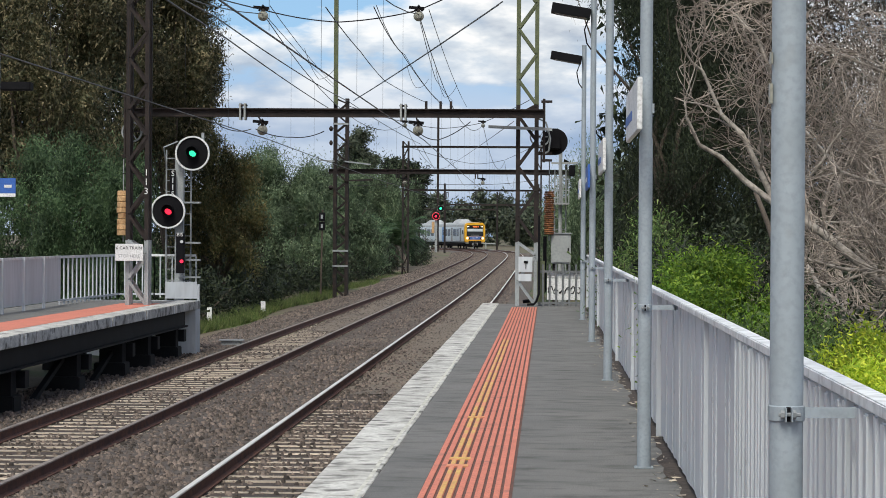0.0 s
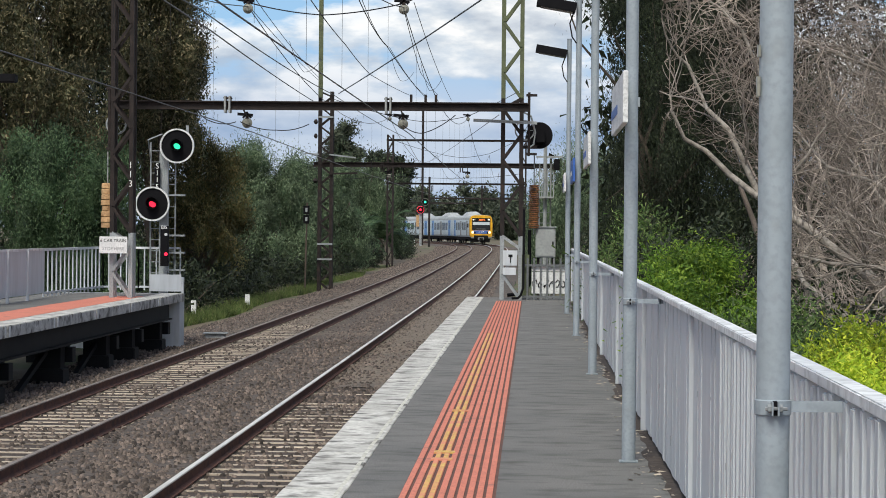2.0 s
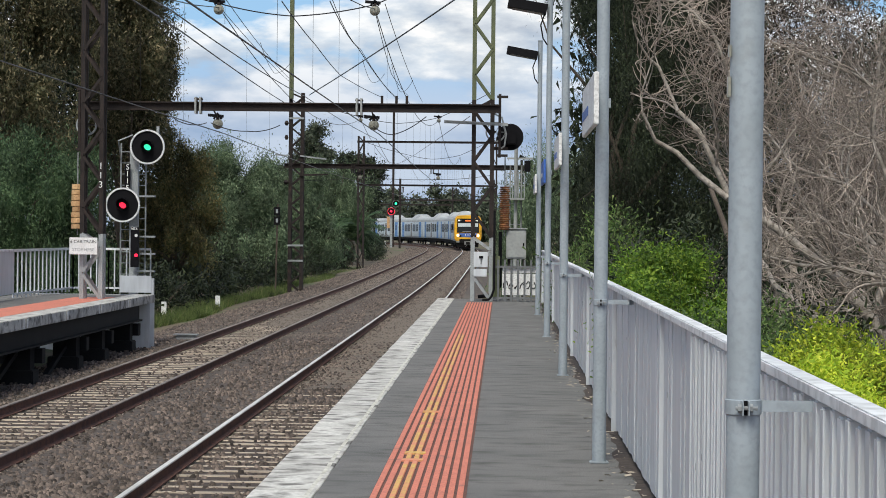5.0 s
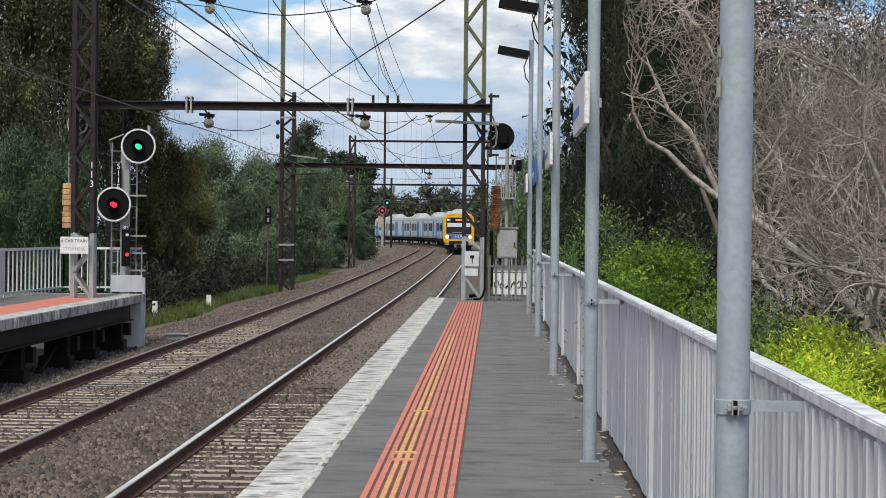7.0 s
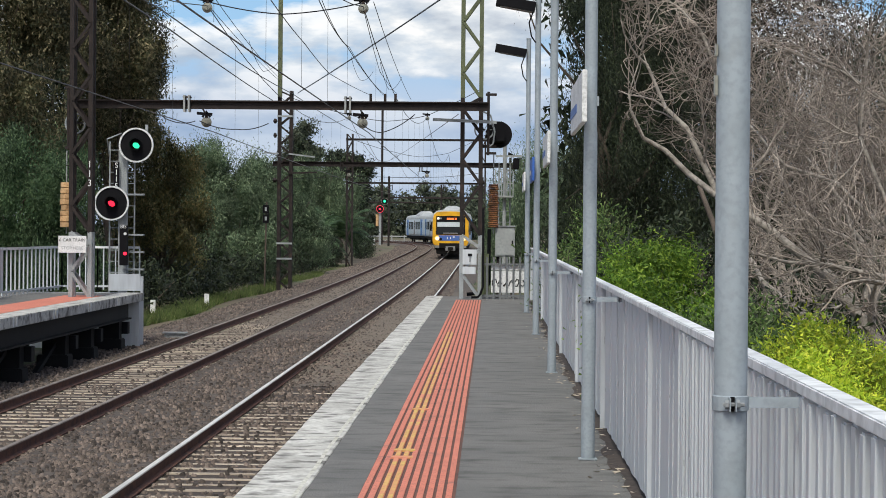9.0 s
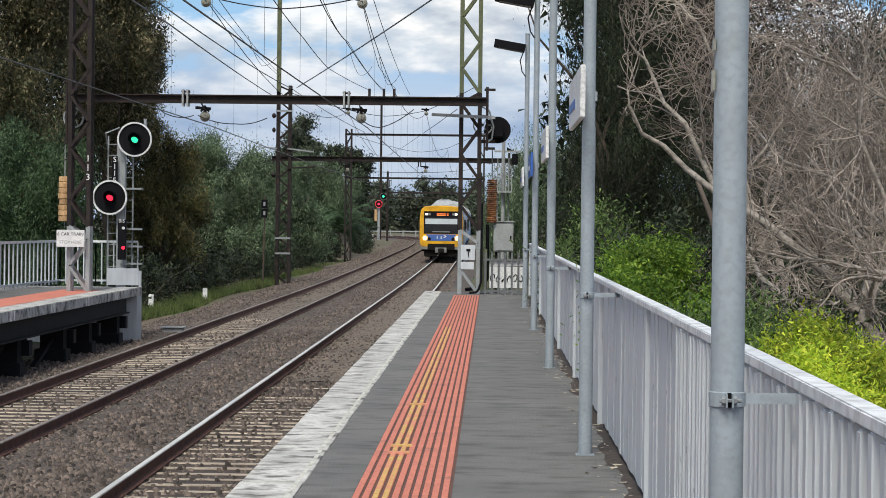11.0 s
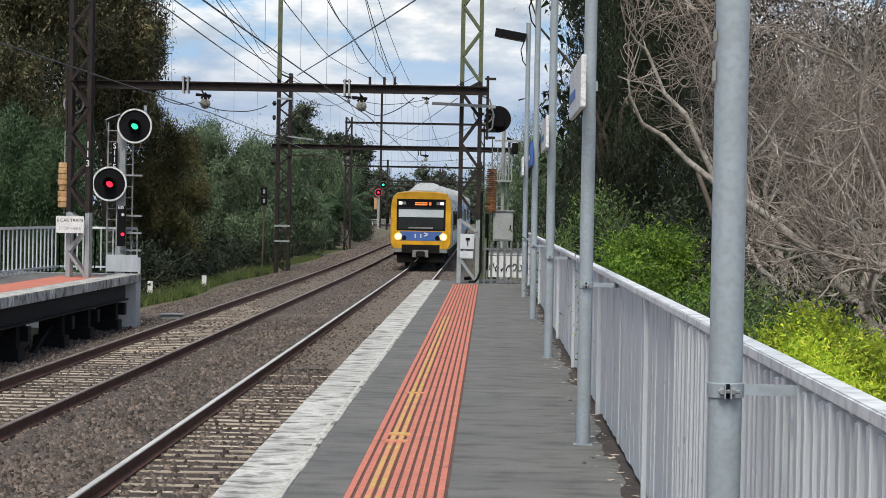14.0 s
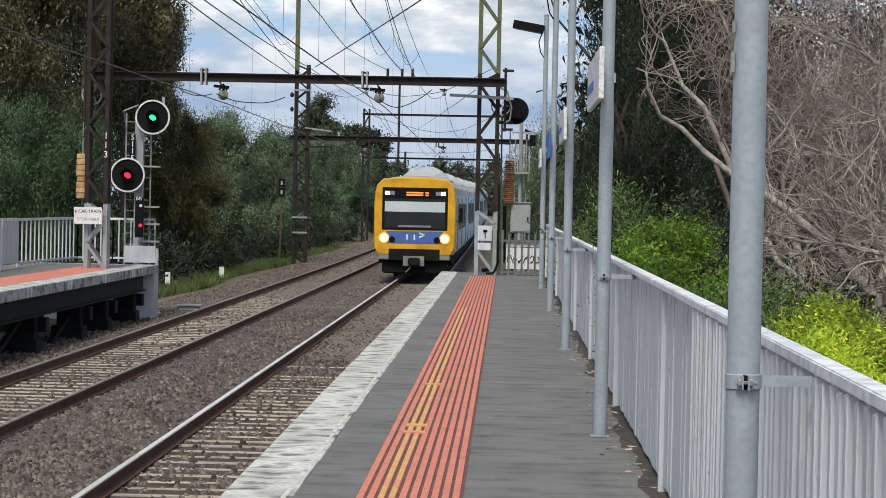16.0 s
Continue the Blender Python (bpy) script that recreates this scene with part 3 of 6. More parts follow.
def make_far_fence():
    f = thing("fence", Matrix(), "pale grey steel panel fence along the opposite platform", "fence")
    x = -11.45
    for i in range(16):
        y = 22 + i * 2.0
        if y > 52:
            break
        part("panel", box(x, x + 0.03, y + 0.03, y + 1.97, 0.12, 1.12, 0.004), M["fence"], f)
        part("post", box(x + 0.03, x + 0.09, y - 0.035, y + 0.035, 0, 1.16), M["fence"], f)
    part("top_rail", box(x - 0.01, x + 0.06, 22, 54, 1.121, 1.175), M["fence_cap"], f)
    a, b, c = Vector((-11.45, 54.0, 0)), Vector((-11.2, 60.2, 0)), Vector((-10.3, 60.4, 0))
    for p, q, n in ((a, b, 15), (b, c, 6), (c, Vector((-9.2, 60.4, 0)), 7)):
        part("top_rail", bar(p + Vector((0, 0, 1.14)), q + Vector((0, 0, 1.14)), 0.06), M["fence_cap"], f)
        part("bottom_rail", bar(p + Vector((0, 0, 0.12)), q + Vector((0, 0, 0.12)), 0.05), M["fence"], f)
        for k in range(n + 1):
            s = p.lerp(q, k / n)
            part("slat", bar(s + Vector((0, 0, 0.03)), s + Vector((0, 0, 1.12)), 0.03, 0.06), M["fence"], f)


# ---- light poles ----
def make_pole(x, y, height=5.2, lamp=0, sign="", far=False):
    p = thing("street_lamp", pose(x, y, 0), "round galvanised steel platform light pole", "light pole", "light poles along the platform")
    part("pole", tube([(0, 0, 0), (0, 0, 2.44), (0, 0, 2.46), (0, 0, height)], [0.051, 0.051, 0.047, 0.047], 24, caps=False), M["galv"], p, smooth=True)
    part("cap", tube([(0, 0, height), (0, 0, height + 0.02)], 0.052, 16), M["galv"], p)
    part("base_plate", box(-0.07, 0.07, -0.07, 0.07, 0.0, 0.012, 0.004), M["galv"], p)
    if not far:
        c = part("clamp", tube([(0, 0, 1.17), (0, 0, 1.173), (0, 0, 1.215), (0, 0, 1.218)], [0.052, 0.056, 0.056, 0.052], 24), M["galv"], p, "galvanised pipe clamp with bolts")
        for x in (-0.011, 0.007):
            part("clamp_ear", box(x, x + 0.004, -0.088, -0.05, 1.173, 1.215), M["galv"], c)
        part("bolt", tube([(-0.03, -0.07, 1.194), (0.036, -0.07, 1.194)], 0.006, 6), M["silver"], c)
        part("nut", tube([(-0.023, -0.07, 1.194), (-0.012, -0.07, 1.194)], 0.013, 6), M["silver"], c)
        part("nut", tube([(0.012, -0.07, 1.194), (0.022, -0.07, 1.194)], 0.013, 6), M["silver"], c)
        # black block drawn in for the shade between the ears
        part("clamp_gap", box(-0.0065, 0.0065, -0.062, -0.05, 1.172, 1.216), M["black"], c, "black filler for the shade between the clamp ears")
        part("arm", box(0.05, 0.245, -0.012, -0.006, 1.18, 1.214), M["galv"], p, "flat galvanised bracket to the fence")
        part("arm_foot", box(0.222, 0.23, -0.012, 0.05, 1.174, 1.22), M["galv"], p)
    if lamp:
        a = part("lamp_arm", tube([(0, 0, lamp), (-0.2, 0, lamp + 0.01)], 0.022, 8), M["galv"], p)
        head = part("lamp_head", bar((-0.05, 0, lamp - 0.05), (-0.68, 0, lamp + 0.06), 0.4, 0.15), M["black"], a, "black box floodlight")
        part("lamp_glass", bar((-0.1, 0, lamp - 0.122), (-0.62, 0, lamp - 0.03), 0.34, 0.012), M["tglass"], head)
        part("cable", tube([(-0.08, 0, lamp - 0.1), (-0.15, -0.03, lamp - 0.3), (-0.11, -0.04, lamp - 0.52), (-0.04, -0.03, lamp - 0.62)], 0.012, 6), M["black"], p, "slack black lamp cable")
    return p


def make_pole_signs():
    # long boards along the platform, clamped to the poles and facing the track
    for y, face in ((17.27, "white"), (27.66, "white"), (37.66, "blue"), (47.5, "white")):
        s = thing("platform_sign", pose(0.66, y, 2.68), "white platform name board with a blue band" if face == "white" else "blue platform name board on a light pole", "sign", "signs on the poles")
        part("board", box(-0.018, 0.018, -0.6, 1.8, -0.19, 0.19, 0.006), M[face], s)
        part("band", box(-0.023, -0.0185, 0.5, 1.75, -0.07, 0.0), M["blue" if face == "white" else "white"], s, "band with unreadable writing")
        part("strap", box(0.018, 0.13, -0.02, 0.02, -0.04, 0.03), M["galv"], s)


# ---- masts and portals ----
def lattice(name, x0, x1, y, z0, z1, label, material, foot=None, bay=0.62, depth=0.35, foot_top=0.0, leg=0.06):
    """A mast of four angle legs with zigzag lacing; the lowest stretch may be painted silver."""
    t = thing(name, Matrix(), label, "catenary mast", "overhead line masts")
    for low, high, m in (((z0, foot_top, foot), (foot_top, z1, material)) if foot else ((z0, z1, material),)):
        for x in (x0, x1):
            for yy in (y - depth / 2, y + depth / 2):
                part("leg", box(x - leg, x + leg, yy - leg, yy + leg, low, high), m, t, "silver painted foot" if m is foot else "")
        z, k = low, 0
        while z < high - 0.1:
            zz = min(z + bay, high)
            a, c = (x0, x1) if k % 2 else (x1, x0)
            part("lacing", bar((a, y - depth / 2 - leg - 0.006, z), (c, y - depth / 2 - leg - 0.006, zz), 0.012, 0.07), m, t)
            part("lacing", bar((a, y + depth / 2 + leg + 0.006, z), (c, y + depth / 2 + leg + 0.006, zz), 0.012, 0.07), m, t)
            z, k = zz, k + 1
    return t


def beam(x0, x1, y, z, label, deep=0.21, wide=0.2):
    t = thing("portal_beam", Matrix(), label, "portal beam", "portal beams")
    part("web", box(x0, x1, y - 0.02, y + 0.02, z - deep / 2 + 0.03, z + deep / 2 - 0.03), M["iron"], t)
    for zz in (z - deep / 2, z + deep / 2 - 0.03):
        part("flange", box(x0, x1, y - wide / 2, y + wide / 2, zz, zz + 0.03), M["iron"], t)
    return t


# ---- the train ----
CAR, WIDE = 24.2, 1.52
SIDE = [(1.40, 0.92), (1.5, 1.12), (1.52, 1.5), (1.52, 2.75), (1.49, 3.2)]
ROOF = [(1.49, 3.2), (1.44, 3.46), (1.3, 3.66), (1.0, 3.78), (0.5, 3.86), (0.0, 3.88)]


def shell(right, y0, y1, inset=0.0):
    ring = [(x, z) for x, z in right] + [(-x, z) for x, z in reversed(right) if x > 0]
    b = bmesh.new()
    u = [b.verts.new((x, y0, z)) for x, z in ring]
    w = [b.verts.new((x, y1, z)) for x, z in ring]
    for k in range(len(ring)):
        b.faces.new((u[k], u[(k + 1) % len(ring)], w[(k + 1) % len(ring)], w[k]))
    b.faces.new(u[::-1])
    b.faces.new(w)
    return b


def make_car(front, label):
    c = thing("train_carriage", Matrix(), label, "train", "carriages of the train")
    y0, y1 = -CAR / 2 + 0.25, CAR / 2 - (0.9 if front else 0.25)
    part("body", shell(SIDE, y0, y1), M["twhite"], c, "pale blue-white side")
    part("roof", shell(ROOF, y0, y1), M["troof"], c, "grey roof", smooth=False)
    part("skirt", box(-1.36, 1.36, y0, y1, 0.6, 0.918), M["tunder"], c)
    part("gangway", box(-0.6, 0.6, -CAR / 2, y0, 0.95, 3.1), M["tunder"], c)
    if not front:
        part("gangway", box(-0.6, 0.6, y1, CAR / 2, 0.95, 3.1), M["tunder"], c)
    # a long air-conditioning hump in the middle of the roof
    b = bmesh.new()
    lo = [b.verts.new(p) for p in ((-1.15, -3.4, 3.72), (1.15, -3.4, 3.72), (1.15, 3.4, 3.72), (-1.15, 3.4, 3.72))]
    hi = [b.verts.new(p) for p in ((-0.45, -2.5, 4.36), (0.45, -2.5, 4.36), (0.45, 2.5, 4.36), (-0.45, 2.5, 4.36))]
    for k in range(4):
        b.faces.new((lo[k], lo[(k + 1) % 4], hi[(k + 1) % 4], hi[k]))
    b.faces.new(hi)
    b.faces.new(lo[::-1])
    bmesh.ops.bevel(b, geom=b.edges[:], offset=0.1, segments=2, affect="EDGES")
    part("roof_hump", b, M["troof"], c, "grey raised roof unit")
    for side in (-1, 1):
        def panel(name, ya, yb, za, zb, m, label="", out=0.012, parent=c):
            x = side * (WIDE - 0.02), side * (WIDE + out)
            return part(name, box(min(x), max(x), ya, yb, za, zb), m, parent, label)
        for y, m in ((-9.3, "tdoor"), (-0.4, "tgrey"), (8.2, "tgrey" if front else "tdoor")):
            if m == "tdoor":
                panel("door_surround", y - 1.05, y + 1.05, 0.98, 3.18, M[m], "blue painted door bay", 0.008)
            d = panel("door", y - 0.75, y + 0.75, 1.1, 3.05, M[m], "blue sliding double doors" if m == "tdoor" else "grey sliding double doors")
            panel("door_window", y - 0.5, y - 0.16, 2.0, 2.8, M["tglass"], "", 0.018, d)
            panel("door_window", y + 0.16, y + 0.5, 2.0, 2.8, M["tglass"], "", 0.018, d)
        for ya, yb in ((-7.5, -5.3), (-4.7, -1.9), (1.0, 3.7), (4.3, 6.4)):
            panel("window", ya, yb, 1.82, 2.86, M["tglass"], "dark side window")
    for y in (-7.9, 7.9):
        bogie = part("bogie", box(-1.15, 1.15, y - 1.7, y + 1.7, 0.35, 0.75, 0.05), M["tunder"], c, "dark wheel truck")
        for yy in (y - 1.2, y + 1.2):
            for x in (-0.8, 0.8):
                part("wheel", tube([(x - 0.07, yy, 0.43), (x + 0.07, yy, 0.43)], 0.42, 18), M["tunder"], bogie)
    part("equipment_box", box(-1.25, 1.25, -4.5, 4.0, 0.35, 0.62, 0.04), M["tunder"], c)
    return c


def make_cab(c):
    """The yellow driving end of the front carriage."""
    yf = CAR / 2
    b = bmesh.new()
    prof = [(1.38, 0.95), (1.5, 1.15), (1.53, 1.5), (1.53, 2.75), (1.5, 3.2), (1.42, 3.52), (1.2, 3.74), (0.6, 3.8), (0, 3.81)]
    ring = prof + [(-x, z) for x, z in reversed(prof) if x > 0]
    cuts = [(yf - 0.904, 1.0, 0.0), (yf - 0.2, 1.0, 0.0), (yf - 0.05, 0.99, 0.0), (yf, 0.965, 0.0)]
    rings = []
    for y, k, _ in cuts:
        rings.append([b.verts.new((x * k, y, 2.3 + (z - 2.3) * (k if z > 2.3 else 1))) for x, z in ring])
    for u, w in zip(rings, rings[1:]):
        for k in range(len(ring)):
            b.faces.new((u[k], u[(k + 1) % len(ring)], w[(k + 1) % len(ring)], w[k]))
    b.faces.new(rings[-1])
    b.faces.new(rings[0][::-1])
    cab = part("cab", b, M["tyellow"], c, "yellow driving cab")

    def face(name, x0, x1, z0, z1, m, out, label="", bevel=0.0, parent=cab):
        return part(name, box(x0, x1, yf - 0.03, yf + out, z0, z1, bevel), m, parent, label)
    face("windscreen_surround", -1.22, 1.22, 1.84, 3.42, M["black"], 0.012, "black windscreen surround", 0.01)
    face("windscreen", -1.12, 1.12, 1.92, 3.0, M["tglass"], 0.016, "dark windscreen")
    face("sun_blind", -1.12, 1.12, 2.52, 2.9, M["blind"], 0.02, "pale lowered sun blind")
    face("wiper", -0.6, 0.62, 1.95, 2.02, M["tgrey"], 0.03)
    face("destination_box", -0.62, 0.62, 3.06, 3.32, M["black"], 0.018)
    for k, (a, d) in enumerate(((-0.5, -0.38), (-0.3, 0.32))):
        for z in (3.12, 3.21):
            face("destination_text", a, d, z, z + 0.05, M["led"], 0.021, "orange lit destination, unreadable")
    for x in (-1.04, 1.04):
        face("upper_lamp", x - 0.085, x + 0.085, 3.14, 3.28, M["upper_on"], 0.024, "small white upper lamp")
        face("lamp_bezel", x * 0.83 - 0.1, x * 0.83 + 0.1, 3.14, 3.28, M["tgrey"], 0.02)
    face("front_panel", -1.05, 1.05, 1.34, 1.8, M["tblue"], 0.012, "blue front panel", 0.01)
    b = bmesh.new()
    for p, q in (((0.22, 1.48), (0.22, 1.68)), ((0.0, 1.48), (0.0, 1.68)), ((-0.14, 1.74), (-0.3, 1.66)), ((-0.3, 1.66), (-0.14, 1.58))):
        upright = p[0] == q[0]
        bar((p[0] * 1.25, yf + 0.02, p[1]), (q[0] * 1.25, yf + 0.02, q[1]), 0.06 if upright else 0.01, 0.01 if upright else 0.06, b)
    part("emblem", b, M["white"], cab, "plain white emblem strokes")
    for x in (-1.13, 1.13):
        # bezel emits a little, to draw the lamp's halo
        part("lamp_bezel", tube([(x, yf - 0.03, 1.54), (x, yf + 0.022, 1.54)], 0.2, 20), M["lamp_halo"], cab, "amber bezel glowing as the halo round the lamp")
        part("headlamp", tube([(x, yf - 0.03, 1.54), (x, yf + 0.03, 1.54)], 0.14, 18), M["head_on"], cab, "lit warm white headlamp")
        part("tail_lamp", tube([(x * 0.74, yf - 0.03, 1.48), (x * 0.74, yf + 0.025, 1.48)], 0.12, 16), M["black"], cab, "unlit round tail lamp")
        part("corner_step", box(x - 0.2, x + 0.2, yf - 0.5, yf - 0.02, 0.74, 0.96, 0.02), M["tgrey"], cab, "grey ribbed anti-climber")
        part("mirror", box(x * 1.5 - 0.07, x * 1.5 + 0.07, yf - 0.75, yf - 0.68, 2.15, 2.7, 0.02), M["black"], cab, "black wing mirror")
        part("mirror_arm", bar((x * 1.3, yf - 0.72, 2.2), (x * 1.5, yf - 0.72, 2.2), 0.03), M["black"], cab)
    face("apron", -0.95, 0.95, 0.72, 1.14, M["tunder"], 0.006, "dark lower apron")
    part("coupler", box(-0.22, 0.22, yf - 0.4, yf + 0.35, 0.52, 0.82, 0.04), M["tunder"], cab, "black coupler")
    part("coupler_plate", box(-0.4, 0.42, yf - 0.02, yf + 0.02, 0.5, 0.9, 0.02), M["tgrey"], cab)
    part("hose", tube([(0.1, yf + 0.1, 0.52), (0.2, yf + 0.16, 0.36), (0.3, yf + 0.1, 0.28)], 0.025, 6), M["tgrey"], cab)
    part("pilot", box(-1.2, 1.2, yf - 0.9, yf - 0.25, 0.22, 0.7, 0.05), M["tunder"], cab)


# seconds and metres along the line of the train's nose
RUN = [(0, 336.0), (2, 307.0), (3.5, 283.4), (5, 258.8), (7, 226.0), (9, 194.0), (10, 178.1), (11.5, 154.4), (13, 131.0), (14.5, 108.0), (16, 86.0)]


def nose_at(t):
    for (t0, s0), (t1, s1) in zip(RUN, RUN[1:]):
        if t <= t1:
            return s0 + (s1 - s0) * (t - t0) / (t1 - t0)
    return RUN[-1][1]


def car_pose(t, n):
    s = nose_at(t) + CAR / 2 + n * CAR
    (xa, ya, _), (xb, yb, _) = on_line(s - 7.9, NEAR_TRACK - 0.22), on_line(s + 7.9, NEAR_TRACK - 0.22)
    return pose((xa + xb) / 2, (ya + yb) / 2, RAIL_Z + rise(s), 0, 0, math.degrees(math.atan2(-(xb - xa), yb - ya)) + 180)


# ---- plants ----
G = dict(
    gum=leafy("gum_leaves", (0.038, 0.047, 0.024), (0.104, 0.102, 0.053), (0.27, 0.225, 0.13), 0.3),
    rusty=leafy("rusty_leaves", (0.055, 0.064, 0.026), (0.13, 0.135, 0.055), (0.28, 0.21, 0.085), 0.3),
    pepper=leafy("pepper_leaves", (0.026, 0.056, 0.027), (0.068, 0.12, 0.056), (0.145, 0.215, 0.105), 0.3),
    grey=leafy("grey_green_leaves", (0.05, 0.085, 0.048), (0.12, 0.172, 0.096), (0.235, 0.3, 0.18), 0.3),
    # near-black green; on backing trees and undergrowth it stands for shade
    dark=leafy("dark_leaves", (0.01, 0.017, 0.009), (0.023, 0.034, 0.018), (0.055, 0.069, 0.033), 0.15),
    # dull far greens, lightened in the colour for distance haze
    drab=leafy("hazed_far_leaves", (0.036, 0.05, 0.033), (0.066, 0.084, 0.054), (0.12, 0.135, 0.09), 0.2),
    brown=leafy("dry_brown_leaves", (0.034, 0.03, 0.023), (0.064, 0.053, 0.04), (0.12, 0.098, 0.076), 0.2),
    fresh=leafy("fresh_leaves", (0.06, 0.13, 0.015), (0.14, 0.26, 0.03), (0.3, 0.42, 0.05), 0.35),
    lime=leafy("lime_leaves", (0.17, 0.28, 0.02), (0.36, 0.46, 0.035), (0.58, 0.6, 0.06), 0.4),
    weed=leafy("weed_leaves", (0.05, 0.1, 0.026), (0.11, 0.18, 0.05), (0.22, 0.28, 0.1), 0.3),
    grass=leafy("grass_blades", (0.05, 0.085, 0.02), (0.1, 0.145, 0.04), (0.2, 0.215, 0.085), 0.3),
)


def puffs(rng, lobes, n, size=0.36, core=0.62):
    """Splits each lobe of a crown into a shaded core and n billows round it, more of them above."""
    made = []
    for x, y, z, rx, ry, rz in lobes:
        made.append((x, y, z - 0.1 * rz, rx * core, ry * core, rz * core))
        for _ in range(n):
            d = rng.normal(size=3) + (0, -0.25, 0.25)
            d /= np.linalg.norm(d)
            k = size * rng.uniform(0.65, 1.35)
            w = (rx + ry + rz) / 3 * k
            made.append((x + d[0] * rx * 0.8, y + d[1] * ry * 0.8, z + d[2] * rz * 0.8, w, w, w * 0.85))
    return made


def leaves(rng, lobes, count, clumps, leaf, slim=0.35, spread=0.3, droop=0.5, hang=1.0, billows=0):
    """Leaf blades in clumps, the clumps in lobes (x, y, z, rx, ry, rz); droop: how far blades point down; hang: how far clumps trail."""
    if billows:
        lobes = puffs(rng, lobes, billows)
    lobes = np.array(lobes, float)
    vol = (lobes[:, 3] * lobes[:, 4] * lobes[:, 5]) ** 0.75
    pick = rng.choice(len(lobes), clumps, p=vol / vol.sum())
    d = rng.normal(size=(clumps, 3))
    d /= np.linalg.norm(d, axis=1)[:, None]
    c = lobes[pick, :3] + d * (rng.random(clumps) ** 0.4)[:, None] * lobes[pick, 3:]
    size = rng.uniform(0.5, 1.5, clumps)
    who = rng.integers(0, clumps, count)
    off = rng.normal(size=(count, 3)) * spread * size[who][:, None]
    face = off / spread + 1.2 * d[who] + rng.normal(size=(count, 3)) * 0.7
    off[:, 2] = off[:, 2] * hang - (hang - 1) * spread * 0.8
    p = c[who] + off
    a = rng.normal(size=(count, 3))
    a[:, 2] -= droop * 2.2
    a /= np.linalg.norm(a, axis=1)[:, None]
    b = np.cross(a, face)
    b /= np.linalg.norm(b, axis=1)[:, None] + 1e-9
    l = (leaf * rng.uniform(0.6, 1.35, count))[:, None]
    v = np.stack([p - a * l * 0.5 + b * l * slim * 0.5, p + a * l * 0.5, p - a * l * 0.5 - b * l * slim * 0.5], 1)
    return v.reshape(-1, 3), np.arange(count * 3).reshape(-1, 3)


def limb_mesh(rng, start, lobes, r0, limbs, n=7, wobble=0.25):
    """A tapered trunk that forks into limbs reaching for the lobes."""
    b = bmesh.new()
    start = Vector(start)
    tops = [Vector(l[:3]) for l in lobes]
    mid = sum(tops, Vector()) / len(tops)
    fork = start.lerp(mid, 0.45)
    fork.z = start.z + 0.4 * (mid.z - start.z)
    trunk = [start.lerp(fork, k / 4) + Vector((rng.normal() * wobble * 0.4, rng.normal() * wobble * 0.4, 0)) * (k > 0) for k in range(5)]
    tube([start - Vector((0, 0, 0.3))] + trunk, [r0 * 1.35, r0 * 1.15, r0, r0 * 0.92, r0 * 0.85, r0 * 0.75], n, b)
    for k in range(limbs):
        l = lobes[k % len(lobes)]
        end = Vector(l[:3]) + Vector([rng.uniform(-0.7, 0.7) * l[3 + j] for j in range(3)])
        s = trunk[-1] if k % 2 else trunk[3]
        pts = [s.lerp(end, j / 4) + Vector([rng.normal() * wobble for _ in range(3)]) * (0 < j) + Vector((0, 0, 0.3 * math.sin(j * math.pi / 4))) for j in range(5)]
        tube(pts, [r0 * f for f in (0.55, 0.42, 0.3, 0.18, 0.06)], 5, b)
    return b


def tree(name, label, base, lobes, leafmat, count, clumps, leaf, seed, r0=0.2, limbs=8, bark="bark", category="tree", group="", **kw):
    rng = np.random.default_rng(seed)
    t = thing(name, Matrix(), label, category, group)
    part("trunk", limb_mesh(rng, base, lobes, r0, limbs), M[bark], t, smooth=True)
    v, f = leaves(rng, lobes, count, clumps, leaf, **kw)
    finish("crown", mesh_np("crown", v, f), G[leafmat], t)
    return t


def bush(name, label, lobes, leafmat, count, clumps, leaf, seed, category="bush", stems=8, **kw):
    rng = np.random.default_rng(seed)
    t = thing(name, Matrix(), label, category)
    v, f = leaves(rng, lobes, count, clumps, leaf, **kw)
    finish("foliage", mesh_np("foliage", v, f), G[leafmat], t)
    b = bmesh.new()
    for k in range(stems):
        l = lobes[k % len(lobes)]
        x, y = l[0] + rng.normal() * l[3] * 0.4, l[1] + rng.normal() * l[4] * 0.3
        top = Vector((l[0] + rng.normal() * l[3] * 0.6, l[1] + rng.normal() * l[4] * 0.5, l[2] + rng.uniform(0.2, 0.8) * l[5]))
        base = Vector((x, y, min(-0.5, l[2] - l[5])))
        tube([base, base.lerp(top, 0.5) + Vector((rng.normal() * 0.06, 0, 0)), top], [leaf * 0.22, leaf * 0.15, leaf * 0.05], 5, b)
    part("stems", b, M["bark"], t)
    return t


